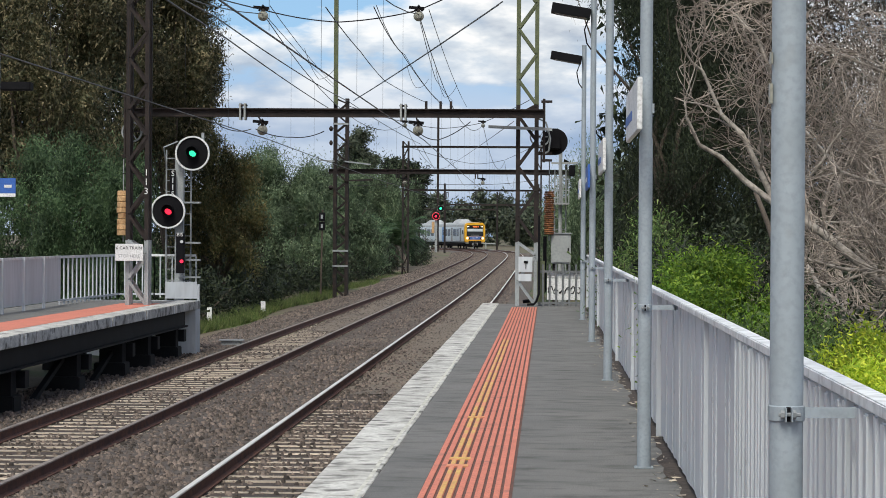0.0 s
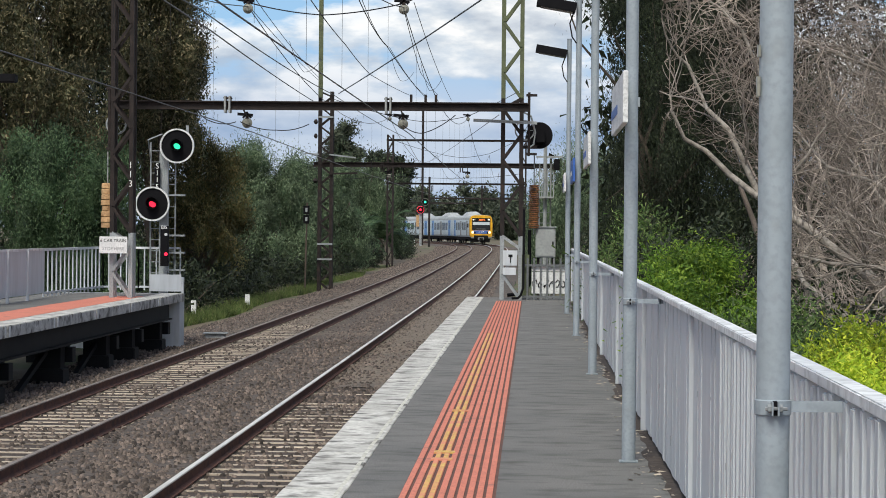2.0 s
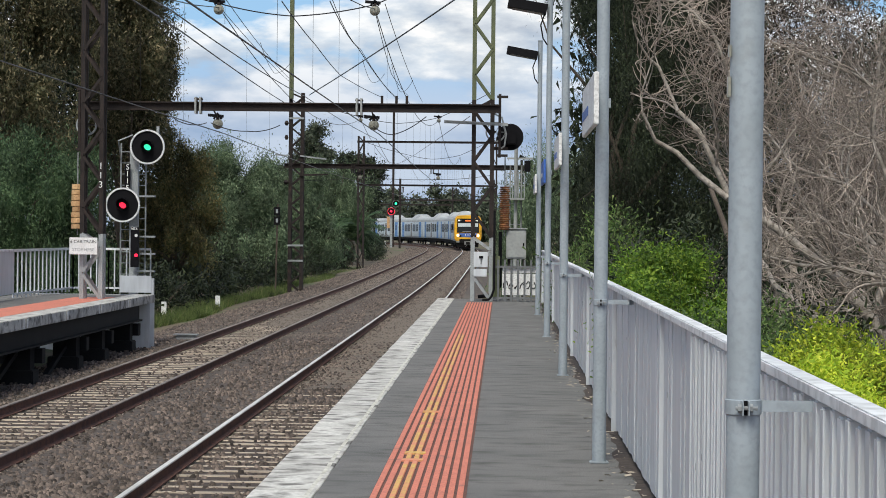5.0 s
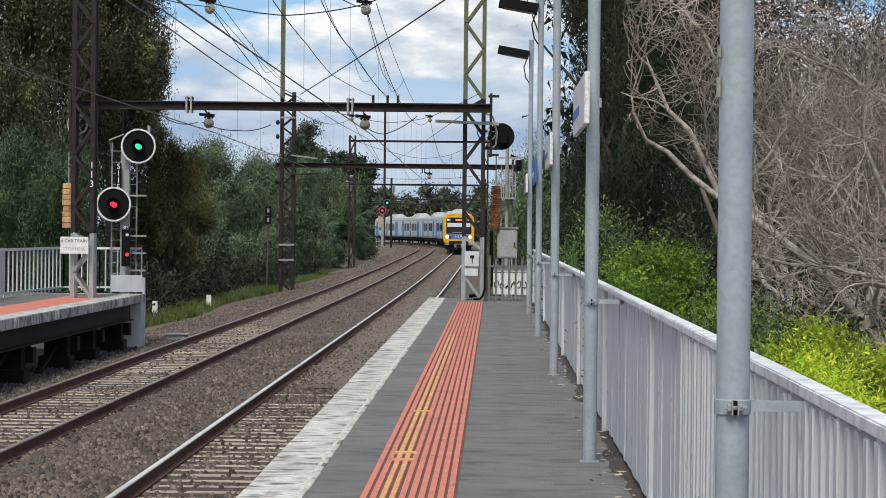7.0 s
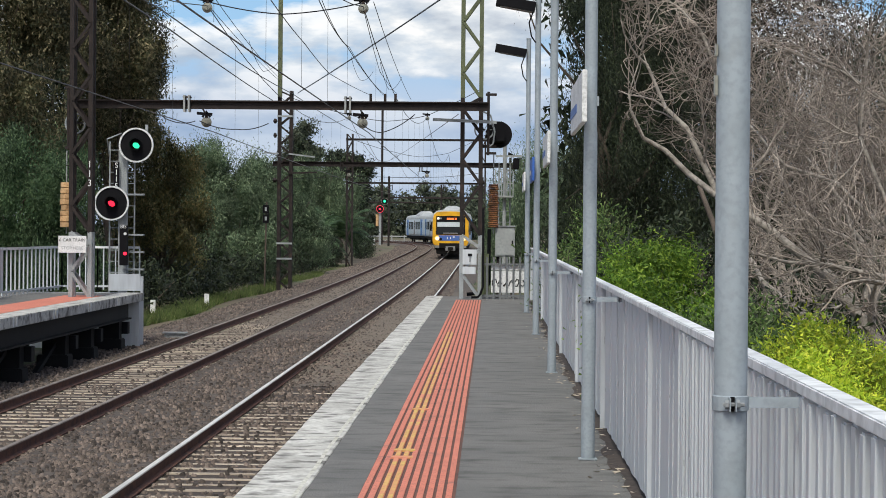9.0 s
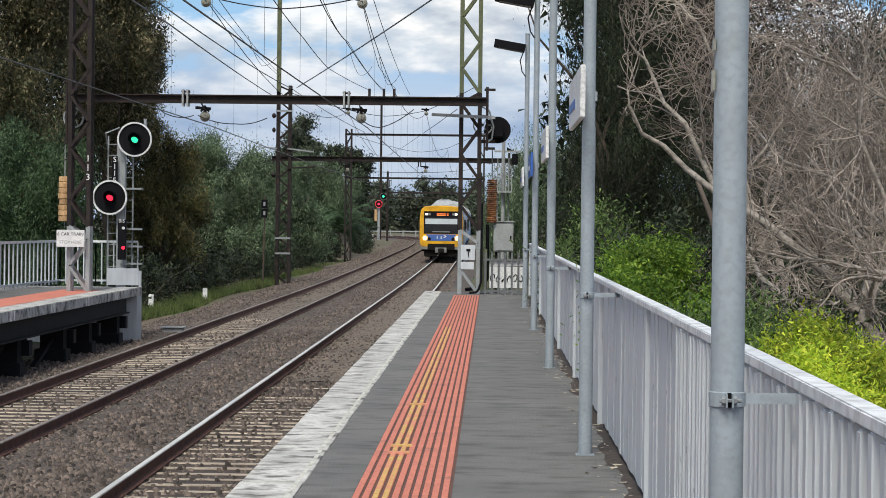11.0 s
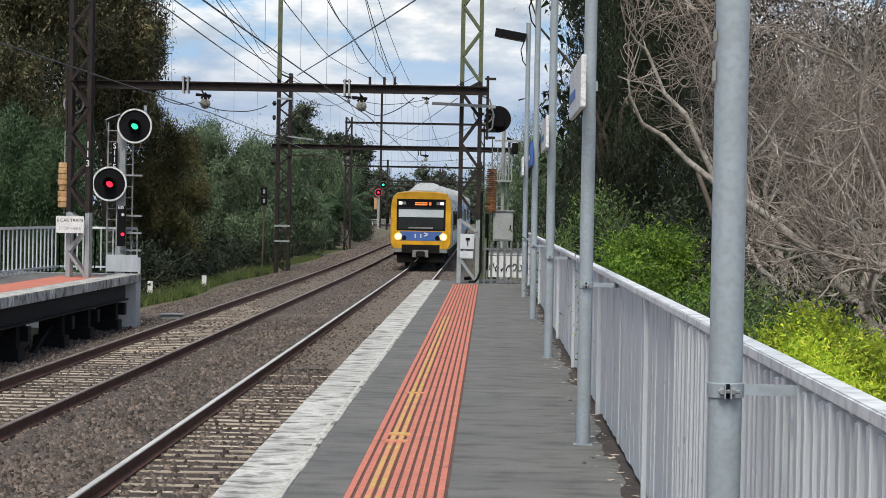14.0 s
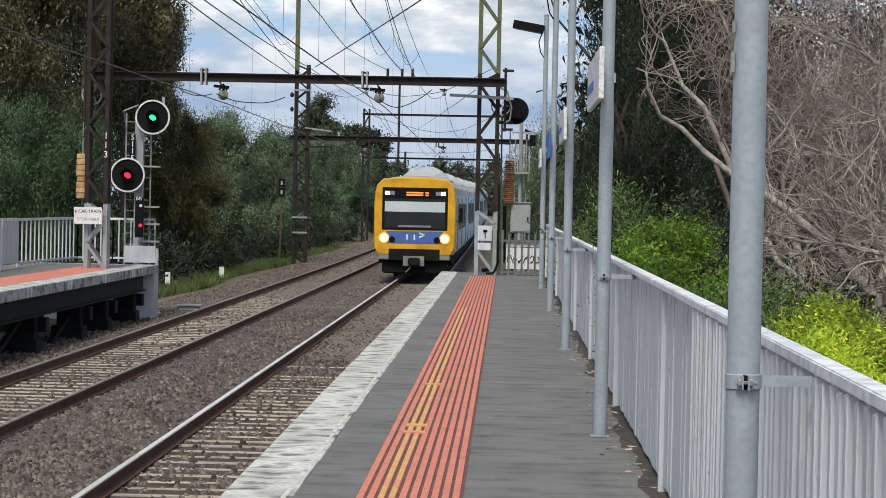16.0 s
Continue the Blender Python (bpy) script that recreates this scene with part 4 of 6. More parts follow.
def bare_tree(label, base, first, seed, r0, length=1.6, kids=(5, 5, 4, 4), spread=0.6, pull=(0, 0, 0), name="bare_tree", bend=0.27, shrink=0.68, pale="limb", fine="twig", guides=()):
    """A leafless tree: limbs fork again and again into fine crooked twigs."""
    rng = np.random.default_rng(seed)
    t = thing(name, Matrix(), label, "tree" if name == "bare_tree" else "brush")
    unit = lambda a: a / np.linalg.norm(a, axis=1)[:, None]
    guides = [[Vector(q) for q in g] for g in guides]
    d = unit(np.array([g[1] - g[0] for g in guides] or first, float))
    p = np.array([g[0] for g in guides] or [base] * len(d), float)
    r, l = np.full(len(d), r0), np.full(len(d), length)
    if guides:
        r[0] *= 1.5
        r[1:] *= 0.75
    steps = 4
    groups = {}
    for level in range(len(kids) + 1):
        n = 7 if level < 2 else (5 if level < 3 else 3)
        m = len(p)
        pts, dirs = [p], [d]
        for _ in range(steps):
            d = unit(d + rng.normal(size=(m, 3)) * bend + np.array(pull) * 0.06)
            p = p + d * (l / steps)[:, None]
            if guides and level == 0:
                q = np.array([g[len(pts)] for g in guides], float)
                d, p = unit(q - pts[-1]), q
            pts.append(p)
            dirs.append(d)
        P, D = np.stack(pts, 1), np.stack(dirs, 1)
        a = np.cross(D, (0.3, 0.9, 0.2))
        a /= np.linalg.norm(a, axis=2)[..., None]
        c = np.cross(D, a)
        R = np.maximum(r[:, None] * np.linspace(1, 0.5, steps + 1)[None], 0.0048)
        w = np.arange(n) * math.tau / n
        V = P[:, :, None] + (a[:, :, None] * np.cos(w)[None, None, :, None] + c[:, :, None] * np.sin(w)[None, None, :, None]) * R[:, :, None, None]
        k = np.arange(n)
        quad = np.stack([k, (k + 1) % n, n + (k + 1) % n, n + k], -1)
        F = quad[None, None] + (np.arange(m) * (steps + 1) * n)[:, None, None, None] + (np.arange(steps) * n)[None, :, None, None]
        # the crowns overhang: their lower edge stands further back from the fence
        edge = 0.054 + 0.042 * np.clip((0.05 - (P[..., 2] - 1.7) / P[..., 1]) / 0.03, 0, 1)
        clear = (P[..., 0] - edge * P[..., 1]).min(1) > 0 if level else np.ones(m, bool)
        P, D, V, R, l = P[clear], D[clear], V[clear], R[clear], l[clear]
        m = len(P)
        F = F[:m]
        if level < 2:
            for j in range(m):
                finish("trunk" if level == 0 else "limb", mesh_np("limb", V[j].reshape(-1, 3), F[0].reshape(-1, 4)), M[pale], t)
        else:
            groups.setdefault("branchwork" if level == 2 else "twig_mass", []).append((V.reshape(-1, 3), F.reshape(-1, 4)))
        if level == len(kids):
            break
        q = kids[level]
        at = rng.integers(1, steps + 1, (m, q))
        at[:, 0] = steps
        rows = np.arange(m)[:, None]
        p = P[rows, at].reshape(-1, 3)
        turn = rng.normal(size=(m, q, 3)) * spread
        turn[:, 0] *= 0.35
        d = unit((D[rows, at] + turn).reshape(-1, 3))
        f = rng.uniform(0.42, 0.66, (m, q))
        f[:, 0] = 0.85
        r = (R[rows, at] * f).reshape(-1)
        l = np.repeat(l, q) * rng.uniform(shrink - 0.18, shrink + 0.14, m * q)
    for nm, bits in groups.items():
        base_at, vs, fs = 0, [], []
        for v, f in bits:
            vs.append(v)
            fs.append(f + base_at)
            base_at += len(v)
        tagged(finish(nm, mesh_np(nm, np.concatenate(vs), np.concatenate(fs)), M[fine], t), kind="stuff")
    return t


def plant_left():
    tree("gum_tree", "tall dark eucalyptus with drooping grey-brown foliage", (-18.5, 84, -1.4), [(-18.5, 84, 8, 3.4, 3.2, 3.2), (-20.5, 85, 11.5, 3.4, 3, 3.4), (-16.6, 84, 11.8, 2.6, 2.6, 3), (-23, 86, 7, 3, 3, 3.4), (-17.8, 84, 4.6, 2.6, 2.2, 2.4)], "gum", 150000, 560, 0.15, 11, 0.2, 9, "bark", slim=0.42, spread=0.25, droop=0.5, hang=2.3, billows=9)
    tree("gum_tree", "tall eucalyptus with hanging rust-tinged leaves", (-15.4, 92, -1.4), [(-15.2, 92, 8.4, 1.9, 2.4, 2.2), (-14.4, 92, 11.6, 1.7, 2.2, 2.6), (-16.3, 92, 11.4, 2, 2.4, 2.8), (-15.6, 93, 6.2, 2, 2, 1.9), (-13.7, 92, 8.6, 0.9, 1.2, 1.8)], "gum", 105000, 330, 0.14, 12, 0.16, 9, "bark", slim=0.42, spread=0.22, droop=0.5, hang=2.4, billows=8)
    # backing trees, leaves near-black so gaps in the crowns look shaded
    tree("gum_tree", "near-black gum trees behind, their shade put into the leaf colour", (-20, 102, -1.4), [(-19, 102, 6, 3.2, 2.4, 4), (-23, 103, 9, 4, 2.4, 5), (-18.2, 102, 11, 2.6, 2.4, 3.4), (-26, 104, 6, 4, 2.4, 5), (-16.6, 102, 7.2, 1.5, 2, 3.2)], "dark", 42000, 600, 0.36, 24, 0.3, 10, slim=0.35, spread=0.5, droop=0.6, hang=1.5)
    tree("gum_tree", "rusty brown and olive leaved tree by the fence", (-13.6, 96, -1.4), [(-13.6, 96, 3.2, 1.5, 1.6, 2.6), (-14.3, 96, 5, 1.5, 1.5, 1.5), (-12.7, 96, 1.2, 1.1, 1.2, 1.9), (-14.8, 96, 1.4, 1.4, 1.5, 2.4)], "rusty", 62000, 260, 0.13, 13, 0.16, 8, slim=0.36, spread=0.2, droop=0.5, hang=1.7, billows=8)
    tree("pepper_tree", "dense dark green peppercorn tree", (-15.2, 74, -1.4), [(-15.4, 74, 2.6, 2, 1.8, 1.9), (-13.7, 74, 2.4, 1.2, 1.5, 1.9), (-17.2, 75, 2.3, 2, 1.8, 2.2), (-14.6, 74, 0.4, 2.6, 1.8, 1.6)], "pepper", 120000, 420, 0.1, 14, 0.2, 8, slim=0.34, spread=0.2, droop=0.6, hang=1.5, billows=12)
    tree("pepper_tree", "grey-green bushy tree behind the line", (-13.8, 124, -1.4), [(-14.6, 124, 3.6, 2, 2.4, 2.9), (-12.6, 124, 2.6, 1.5, 2, 3), (-16, 125, 4.2, 1.8, 2, 2.6), (-12.2, 122, 0.6, 1.4, 1.8, 1.7), (-14.8, 122, 0.4, 2.2, 1.8, 1.7)], "grey", 115000, 460, 0.14, 15, 0.2, 8, slim=0.36, spread=0.24, droop=0.5, hang=1.5, billows=11)
    tree("pepper_tree", "grey-green bushy tree beside the mast", (-12.4, 150, -1.4), [(-12.8, 150, 3, 2, 2.2, 2.6), (-11.9, 150, 0.8, 1.6, 1.8, 1.9), (-14.5, 151, 3.6, 1.9, 2, 2.4)], "grey", 58000, 520, 0.17, 16, 0.2, 7, slim=0.36, spread=0.22, droop=0.5, hang=1.5, billows=10)
    tree("willow_tree", "leaning olive-green tree with weeping branches", (-13.5, 192, -1.4), [(-13.4, 192, 4.2, 2.6, 2.6, 2.2), (-11.7, 192, 2.2, 1.5, 2, 2), (-16, 193, 3, 2.4, 2.4, 2.8), (-15.2, 192, 5.7, 1.7, 2, 1.8)], "grey", 56000, 520, 0.2, 17, 0.22, 8, slim=0.28, spread=0.24, droop=0.85, hang=2.4, billows=9)
    tree("dark_tree", "dark round-headed tree in the distance", (-20.9, 262, -1.4), [(-21.6, 262, 11.4, 1.7, 2, 2), (-20.6, 262, 9.2, 1.7, 1.8, 2), (-22.6, 262, 9, 1.8, 1.8, 2.4), (-21.4, 262, 6, 2.2, 2, 2.2)], "drab", 26000, 230, 0.34, 18, 0.3, 8, slim=0.5, spread=0.34, droop=0.2, billows=7)
    tree("dark_tree", "dark tree with a spreading flat head", (-15.2, 250, -1.4), [(-14.6, 250, 7.6, 1.6, 1.8, 1.5), (-16.4, 250, 8.2, 1.8, 1.8, 1.4), (-14.2, 250, 5, 1.0, 1.6, 1.7)], "dark", 20000, 180, 0.32, 19, 0.25, 8, slim=0.5, spread=0.32, droop=0.2, billows=7)
    tree("dark_tree", "olive tree mass behind the bend", (-24, 330, -1.4), [(-22, 330, 4, 4, 4, 4), (-29, 332, 5, 5, 4, 5), (-22, 345, 2.6, 2.4, 3, 3)], "drab", 24000, 260, 0.5, 20, 0.3, 8, slim=0.5, spread=0.5, droop=0.3, billows=6)
    palm(-12.2, 184, 31, 1.15)
    palm(-13.2, 170, 32, 0.95)
    # hedge of shrubs closing the bank, near-black for the shade under the trees
    bush("shrubbery", "undergrowth along the railway bank, coloured near-black for shade", [(-19 + 0.35 * k, 84 + 6.5 * k, 0.2, 3.4, 3.4, 2.2) for k in range(10)], "dark", 42000, 420, 0.26, 21, "undergrowth", 24, spread=0.45, droop=0.4)
    # dark leaf colour carries the shade of the trunk zone
    bush("shrubbery", "undergrowth at the foot of the trees, coloured dark for shade", [(-13.2 + 0.02 * k, 78 + 8 * k, -0.7, 1.5, 4.6, 0.9) for k in range(13)], "dark", 26000, 300, 0.22, 23, "undergrowth", 14, spread=0.32, droop=0.3)
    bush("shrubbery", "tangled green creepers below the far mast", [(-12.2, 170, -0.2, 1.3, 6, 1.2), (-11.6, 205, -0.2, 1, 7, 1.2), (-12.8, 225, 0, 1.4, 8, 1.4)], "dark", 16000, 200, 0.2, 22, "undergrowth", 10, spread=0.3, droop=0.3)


def palm(x, y, seed, size):
    rng = np.random.default_rng(seed)
    t = thing("palm", pose(x, y, -1.4), "low palm with arching green fronds over dry stalks", "palm")
    part("trunk", tube([(0, 0, 0), (0.1, 0, 2.0 * size)], [0.35, 0.28], 9), M["bark"], t)
    top = Vector((0.1, 0, 2.0 * size))
    for k in range(26):
        a, lift, reach = k * 2.4, rng.uniform(0.5, 2.6) * size, rng.uniform(2.0, 3.0) * size
        b = bmesh.new()
        pts = [top + Vector((math.cos(a) * reach * u, math.sin(a) * reach * u, lift * 1.7 * u - 2.1 * size * u * u)) for u in [i / 9 for i in range(10)]]
        tube(pts, [0.035 - 0.003 * i for i in range(10)], 4, b)
        for p, q in zip(pts, pts[1:]):
            d = (q - p).normalized()
            w = d.cross(Vector((0, 0, 1))).normalized()
            for side in (-1, 1):
                for f in (0.0, 0.33, 0.66):
                    o = p.lerp(q, f)
                    tip = o + (w * side * 0.5 + d * 0.35 - Vector((0, 0, 0.22))) * size
                    b.faces.new([b.verts.new(c) for c in (o, o + d * 0.1, tip)])
        part("frond", b, G["pepper"], t)
    for k in range(12):
        a = rng.uniform(0, math.tau)
        o = top + Vector((math.cos(a) * 0.3, math.sin(a) * 0.3, -0.1))
        e = o + Vector((math.cos(a) * rng.uniform(0.3, 1.2), math.sin(a) * 0.5, -rng.uniform(1.0, 1.9) * size))
        part("dry_stalk", tube([o, o.lerp(e, 0.5) + Vector((0.1, 0, 0.1)), e], [0.03, 0.06, 0.03], 5), M["palebark"], t, "pale dead frond hanging down")


def plant_far():
    rng = np.random.default_rng(41)
    lobes = [(x + rng.uniform(-3, 3), 500 + rng.uniform(-30, 30), rng.uniform(0.5, 7.5), rng.uniform(3.5, 6), 6, rng.uniform(3, 5)) for x in np.arange(-60, 60, 1.5)]
    v, f = leaves(rng, lobes, 130000, 2600, 0.72, slim=0.7, spread=0.7, droop=0.2, billows=4)
    ob = finish("far_woods", mesh_np("far_woods", v, f), G["drab"])
    tagged(ob, "distant dull green wooded skyline", "woods", kind="stuff")


def plant_right():
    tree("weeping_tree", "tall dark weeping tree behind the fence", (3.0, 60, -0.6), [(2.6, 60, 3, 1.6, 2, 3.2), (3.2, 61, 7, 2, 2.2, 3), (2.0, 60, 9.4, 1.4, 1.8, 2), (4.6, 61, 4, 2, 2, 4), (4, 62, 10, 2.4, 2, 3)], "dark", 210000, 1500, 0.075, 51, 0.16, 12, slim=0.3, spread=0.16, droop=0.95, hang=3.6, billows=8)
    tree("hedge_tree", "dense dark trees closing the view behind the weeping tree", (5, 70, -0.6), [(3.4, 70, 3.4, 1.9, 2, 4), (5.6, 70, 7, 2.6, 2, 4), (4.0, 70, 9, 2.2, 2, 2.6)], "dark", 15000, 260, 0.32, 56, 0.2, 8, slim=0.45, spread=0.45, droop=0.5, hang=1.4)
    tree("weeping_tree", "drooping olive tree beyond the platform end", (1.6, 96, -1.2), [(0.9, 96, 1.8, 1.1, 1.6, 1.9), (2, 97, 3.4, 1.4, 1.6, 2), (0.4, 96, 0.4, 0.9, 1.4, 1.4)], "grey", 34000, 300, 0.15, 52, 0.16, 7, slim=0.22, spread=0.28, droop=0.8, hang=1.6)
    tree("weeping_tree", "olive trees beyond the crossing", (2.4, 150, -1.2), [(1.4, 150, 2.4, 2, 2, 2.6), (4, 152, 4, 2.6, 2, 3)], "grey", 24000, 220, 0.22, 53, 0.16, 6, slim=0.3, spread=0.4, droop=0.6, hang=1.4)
    # dark backing: depth of shade behind the twigs is in the leaf colour
    tree("hedge_tree", "trees behind the bare thicket, coloured near-black for shade", (8, 58, -0.6), [(6.8, 58, 2.4, 2.4, 2, 3.4), (9.6, 59, 3, 2.6, 2, 4), (12.6, 60, 4, 3, 2, 5)], "dark", 80000, 600, 0.15, 54, 0.2, 8, slim=0.25, spread=0.4, droop=0.6, hang=1.4)
    tree("hedge_tree", "brown half-bare trees deep behind the thicket", (10, 67, -0.6), [(5.6, 66, 5, 2.2, 2, 3.4), (8.6, 66, 7, 2.6, 2, 3.6), (12.4, 67, 6.5, 3, 2, 4), (15.5, 68, 5, 3, 2, 4), (6.4, 66, 9.2, 2.4, 2, 2)], "brown", 78000, 420, 0.15, 55, 0.2, 12, slim=0.3, spread=0.36, droop=0.4, hang=1.3)
    bare_tree("pale leafless tree with a trunk leaning over the fence", (4.75, 26, -0.3), (), 61, 0.05, 1.15, (6, 4, 4, 4), 0.55, (-0.3, 0, 0.5), bend=0.24, guides=(
        ((4.85, 26, -0.4), (4.26, 26, 0.61), (3.7, 26, 1.26), (3.05, 26, 1.78), (2.51, 26, 2.11)),
        ((2.51, 26, 2.11), (2.2, 26.1, 2.36), (1.95, 26.2, 2.62), (1.7, 26.1, 2.75), (1.55, 26, 3.05)),
        ((2.55, 26, 2.08), (2.38, 26.1, 2.45), (2.17, 26, 2.87), (1.95, 26.2, 3.1), (1.75, 26.4, 3.6)),
        ((2.9, 26, 1.87), (2.82, 26.2, 2.3), (2.62, 26.3, 2.8), (2.6, 26.3, 3.4), (2.35, 26.4, 4.0))))
    bare_tree("pale leafless tree with long level limbs", (5.6, 25.5, -0.3), (), 62, 0.044, 1.2, (6, 5, 4, 4), 0.55, (-0.2, 0, 0.5), bend=0.24, guides=(
        ((5.7, 25.4, -0.4), (5.6, 25.4, 0.4), (5.4, 25.3, 0.9), (5.1, 25.2, 1.1), (4.6, 25, 1.2)),
        ((4.6, 25, 1.2), (4.2, 25, 1.24), (3.6, 25, 1.36), (3.2, 25.1, 1.38), (2.75, 25.2, 1.5)),
        ((5.5, 26.8, 0.6), (5.3, 27, 2.0), (4.6, 27, 3.2), (4.1, 27, 3.55), (3.1, 27.1, 3.95)),
        ((5.0, 27.5, 0.8), (4.7, 27.6, 1.7), (4.1, 27.7, 2.3), (3.5, 27.8, 2.5), (3.0, 28, 3.1)),
        ((4.9, 26.5, 0.4), (4.6, 26.5, 1.3), (4.5, 26.6, 2.1), (4.2, 26.6, 2.8), (4.3, 26.7, 3.8))))
    bare_tree("leafless grey-brown tree in a dense thicket", (5.4, 34, -0.4), [(-0.5, 0, 1), (0.2, 0.1, 1.1), (-0.15, -0.2, 1.3), (0.6, 0, 1)], 63, 0.09, 2.3, (5, 4, 4, 4), 0.5, (-0.1, 0, 0.2), pale="limb")
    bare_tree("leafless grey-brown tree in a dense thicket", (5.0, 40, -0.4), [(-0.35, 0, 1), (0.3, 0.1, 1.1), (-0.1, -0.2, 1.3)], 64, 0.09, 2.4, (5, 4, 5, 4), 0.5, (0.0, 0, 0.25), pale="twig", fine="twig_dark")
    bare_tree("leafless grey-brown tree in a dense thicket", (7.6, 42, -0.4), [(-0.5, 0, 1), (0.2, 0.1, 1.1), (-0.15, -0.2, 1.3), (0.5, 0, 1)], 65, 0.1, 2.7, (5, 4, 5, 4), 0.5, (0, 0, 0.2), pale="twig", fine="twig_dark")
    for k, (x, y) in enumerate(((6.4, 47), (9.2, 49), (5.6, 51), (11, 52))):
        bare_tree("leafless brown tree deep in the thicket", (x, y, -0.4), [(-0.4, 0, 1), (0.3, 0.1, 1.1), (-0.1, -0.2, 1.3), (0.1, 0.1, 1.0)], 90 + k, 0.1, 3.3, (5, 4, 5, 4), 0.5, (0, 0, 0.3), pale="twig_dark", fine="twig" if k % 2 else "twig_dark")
    bare_tree("low tangle of dry leafless brush", (3.4, 20, -0.4), [(-0.3, 0.3, 0.6), (0.5, 0.1, 0.7), (0.1, 0.4, 0.9), (-0.5, 0.5, 0.5)], 66, 0.025, 0.75, (4, 4, 4), 0.6, name="dry_brush")
    bush("bush", "leafy bush with fresh green tips above the fence", [(1.62, 24.5, 0.78, 0.36, 1.1, 0.84), (1.4, 22.5, 0.62, 0.26, 1.0, 0.7), (2.05, 24.8, 0.72, 0.38, 1.0, 0.78)], "fresh", 76000, 420, 0.05, 71, stems=24, slim=0.42, spread=0.085, droop=0.1, billows=9)
    bush("bush", "bright lime-green new growth at the fence", [(1.85, 13.0, 0.74, 0.32, 1.0, 0.44), (2.15, 13.6, 0.62, 0.3, 0.9, 0.42), (1.6, 11.6, 0.7, 0.3, 0.9, 0.36)], "lime", 80000, 260, 0.031, 72, stems=26, slim=0.45, spread=0.06, droop=-0.1)
    bush("weeds", "rank green weeds behind the fence", [(1.7, 20, 0.3, 0.5, 2.2, 0.75), (1.9, 17, 0.2, 0.5, 1.8, 0.72), (2.4, 18, 0.3, 0.5, 2, 0.65), (2.5, 22, 0.4, 0.5, 2, 0.6)], "weed", 34000, 480, 0.065, 73, "weeds", 40, slim=0.3, spread=0.1, droop=0.1)
    # shade below the bare trees is coloured into these leaves
    bush("weeds", "undergrowth beneath the bare trees, coloured dark for shade", [(3.6, 24, -0.2, 1.2, 5, 0.7), (4.4, 34, 0, 1.8, 5, 0.9), (3, 44, 0.4, 1.6, 5, 1.5), (6.5, 40, 0.3, 2.4, 5, 1.3)], "dark", 26000, 330, 0.13, 74, "weeds", 20, slim=0.35, spread=0.25, droop=0.2)
    bush("shrubbery", "olive shrubs behind the dark weeping tree", [(1.6, 46, 0.4, 0.5, 4, 1.1), (2.4, 50, 0.8, 0.9, 3, 1.6)], "weed", 14000, 200, 0.12, 75, "bush", 12, slim=0.3, spread=0.2, droop=0.4)


def make_grass():
    rng = np.random.default_rng(81)
    n = 46000
    y = 70 + 110 * rng.random(n) ** 1.3
    x = -10.6 - np.abs(rng.normal(size=n)) * 0.75 - 0.5 * (np.sin(y * 0.21) * 0.5 + 0.5)
    keep = rng.random(n) < (0.35 + 0.65 * (np.sin(y * 0.5 + x * 2) * 0.5 + 0.5))
    x, y = x[keep], y[keep]
    n = len(x)
    h = rng.uniform(0.12, 0.42, n)
    lean = rng.normal(size=(n, 2)) * 0.12
    a = rng.uniform(0, math.pi, n)
    w = 0.016
    z = np.full(n, -1.5)
    v = np.stack([np.stack([x - np.cos(a) * w, y - np.sin(a) * w, z], -1), np.stack([x + np.cos(a) * w, y + np.sin(a) * w, z], -1), np.stack([x + lean[:, 0], y + lean[:, 1], z + h], -1)], 1)
    ob = finish("grass", mesh_np("grass", v.reshape(-1, 3), np.arange(3 * n).reshape(-1, 3)), G["grass"])
    tagged(ob, "green tufted grass along the ballast edge", "grass", kind="stuff")
    # litter of dead leaves along the foot of the fence
    n = 420
    p = np.stack([0.94 - np.abs(rng.normal(size=n)) * 0.1, rng.uniform(9, 50, n), rng.uniform(0.003, 0.012, n)], -1)
    d = rng.normal(size=(n, 3)) * (0.016, 0.02, 0.003)
    e = rng.normal(size=(n, 3)) * (0.016, 0.02, 0.003)
    v = np.stack([p - d, p + e, p + d, p - e], 1)
    ob = finish("leaf_litter", mesh_np("leaf_litter", v.reshape(-1, 3), np.arange(4 * n).reshape(-1, 4)), M["sleeper"])
    tagged(ob, "pale dry leaf litter at the foot of the fence", "leaf litter", kind="stuff")


# ---- signals, wires and small things ----
def text(words, size, m, material, parent, name="lettering", label=""):
    cu = bpy.data.curves.new("words", "FONT")
    cu.body, cu.size, cu.align_x, cu.align_y, cu.resolution_u = words, size, "CENTER", "CENTER", 3
    tmp = bpy.data.objects.new("words", cu)
    scene.collection.objects.link(tmp)
    bpy.context.view_layer.update()
    me = bpy.data.meshes.new_from_object(tmp.evaluated_get(bpy.context.evaluated_depsgraph_get()))
    bpy.data.objects.remove(tmp)
    ob = finish(name, me, material, parent, label)
    ob.matrix_basis = m
    return ob


def disc(name, x, y, z, r, material, parent, deep=0.05, label="", n=36):
    return part(name, tube([(x, y, z), (x, y + deep, z)], r, n), material, parent, label)


def ring(name, x, y, z, r, w, material, parent, label=""):
    b = bmesh.new()
    n = 40
    a = [[b.verts.new((x + math.cos(k * math.tau / n) * q, yy, z + math.sin(k * math.tau / n) * q)) for k in range(n)] for q, yy in ((r - w, y), (r, y), (r, y + 0.08), (r - w, y + 0.08))]
    for i in range(4):
        for k in range(n):
            b.faces.new((a[i][k], a[i][(k + 1) % n], a[(i + 1) % 4][(k + 1) % n], a[(i + 1) % 4][k]))
    return part(name, b, material, parent, label)


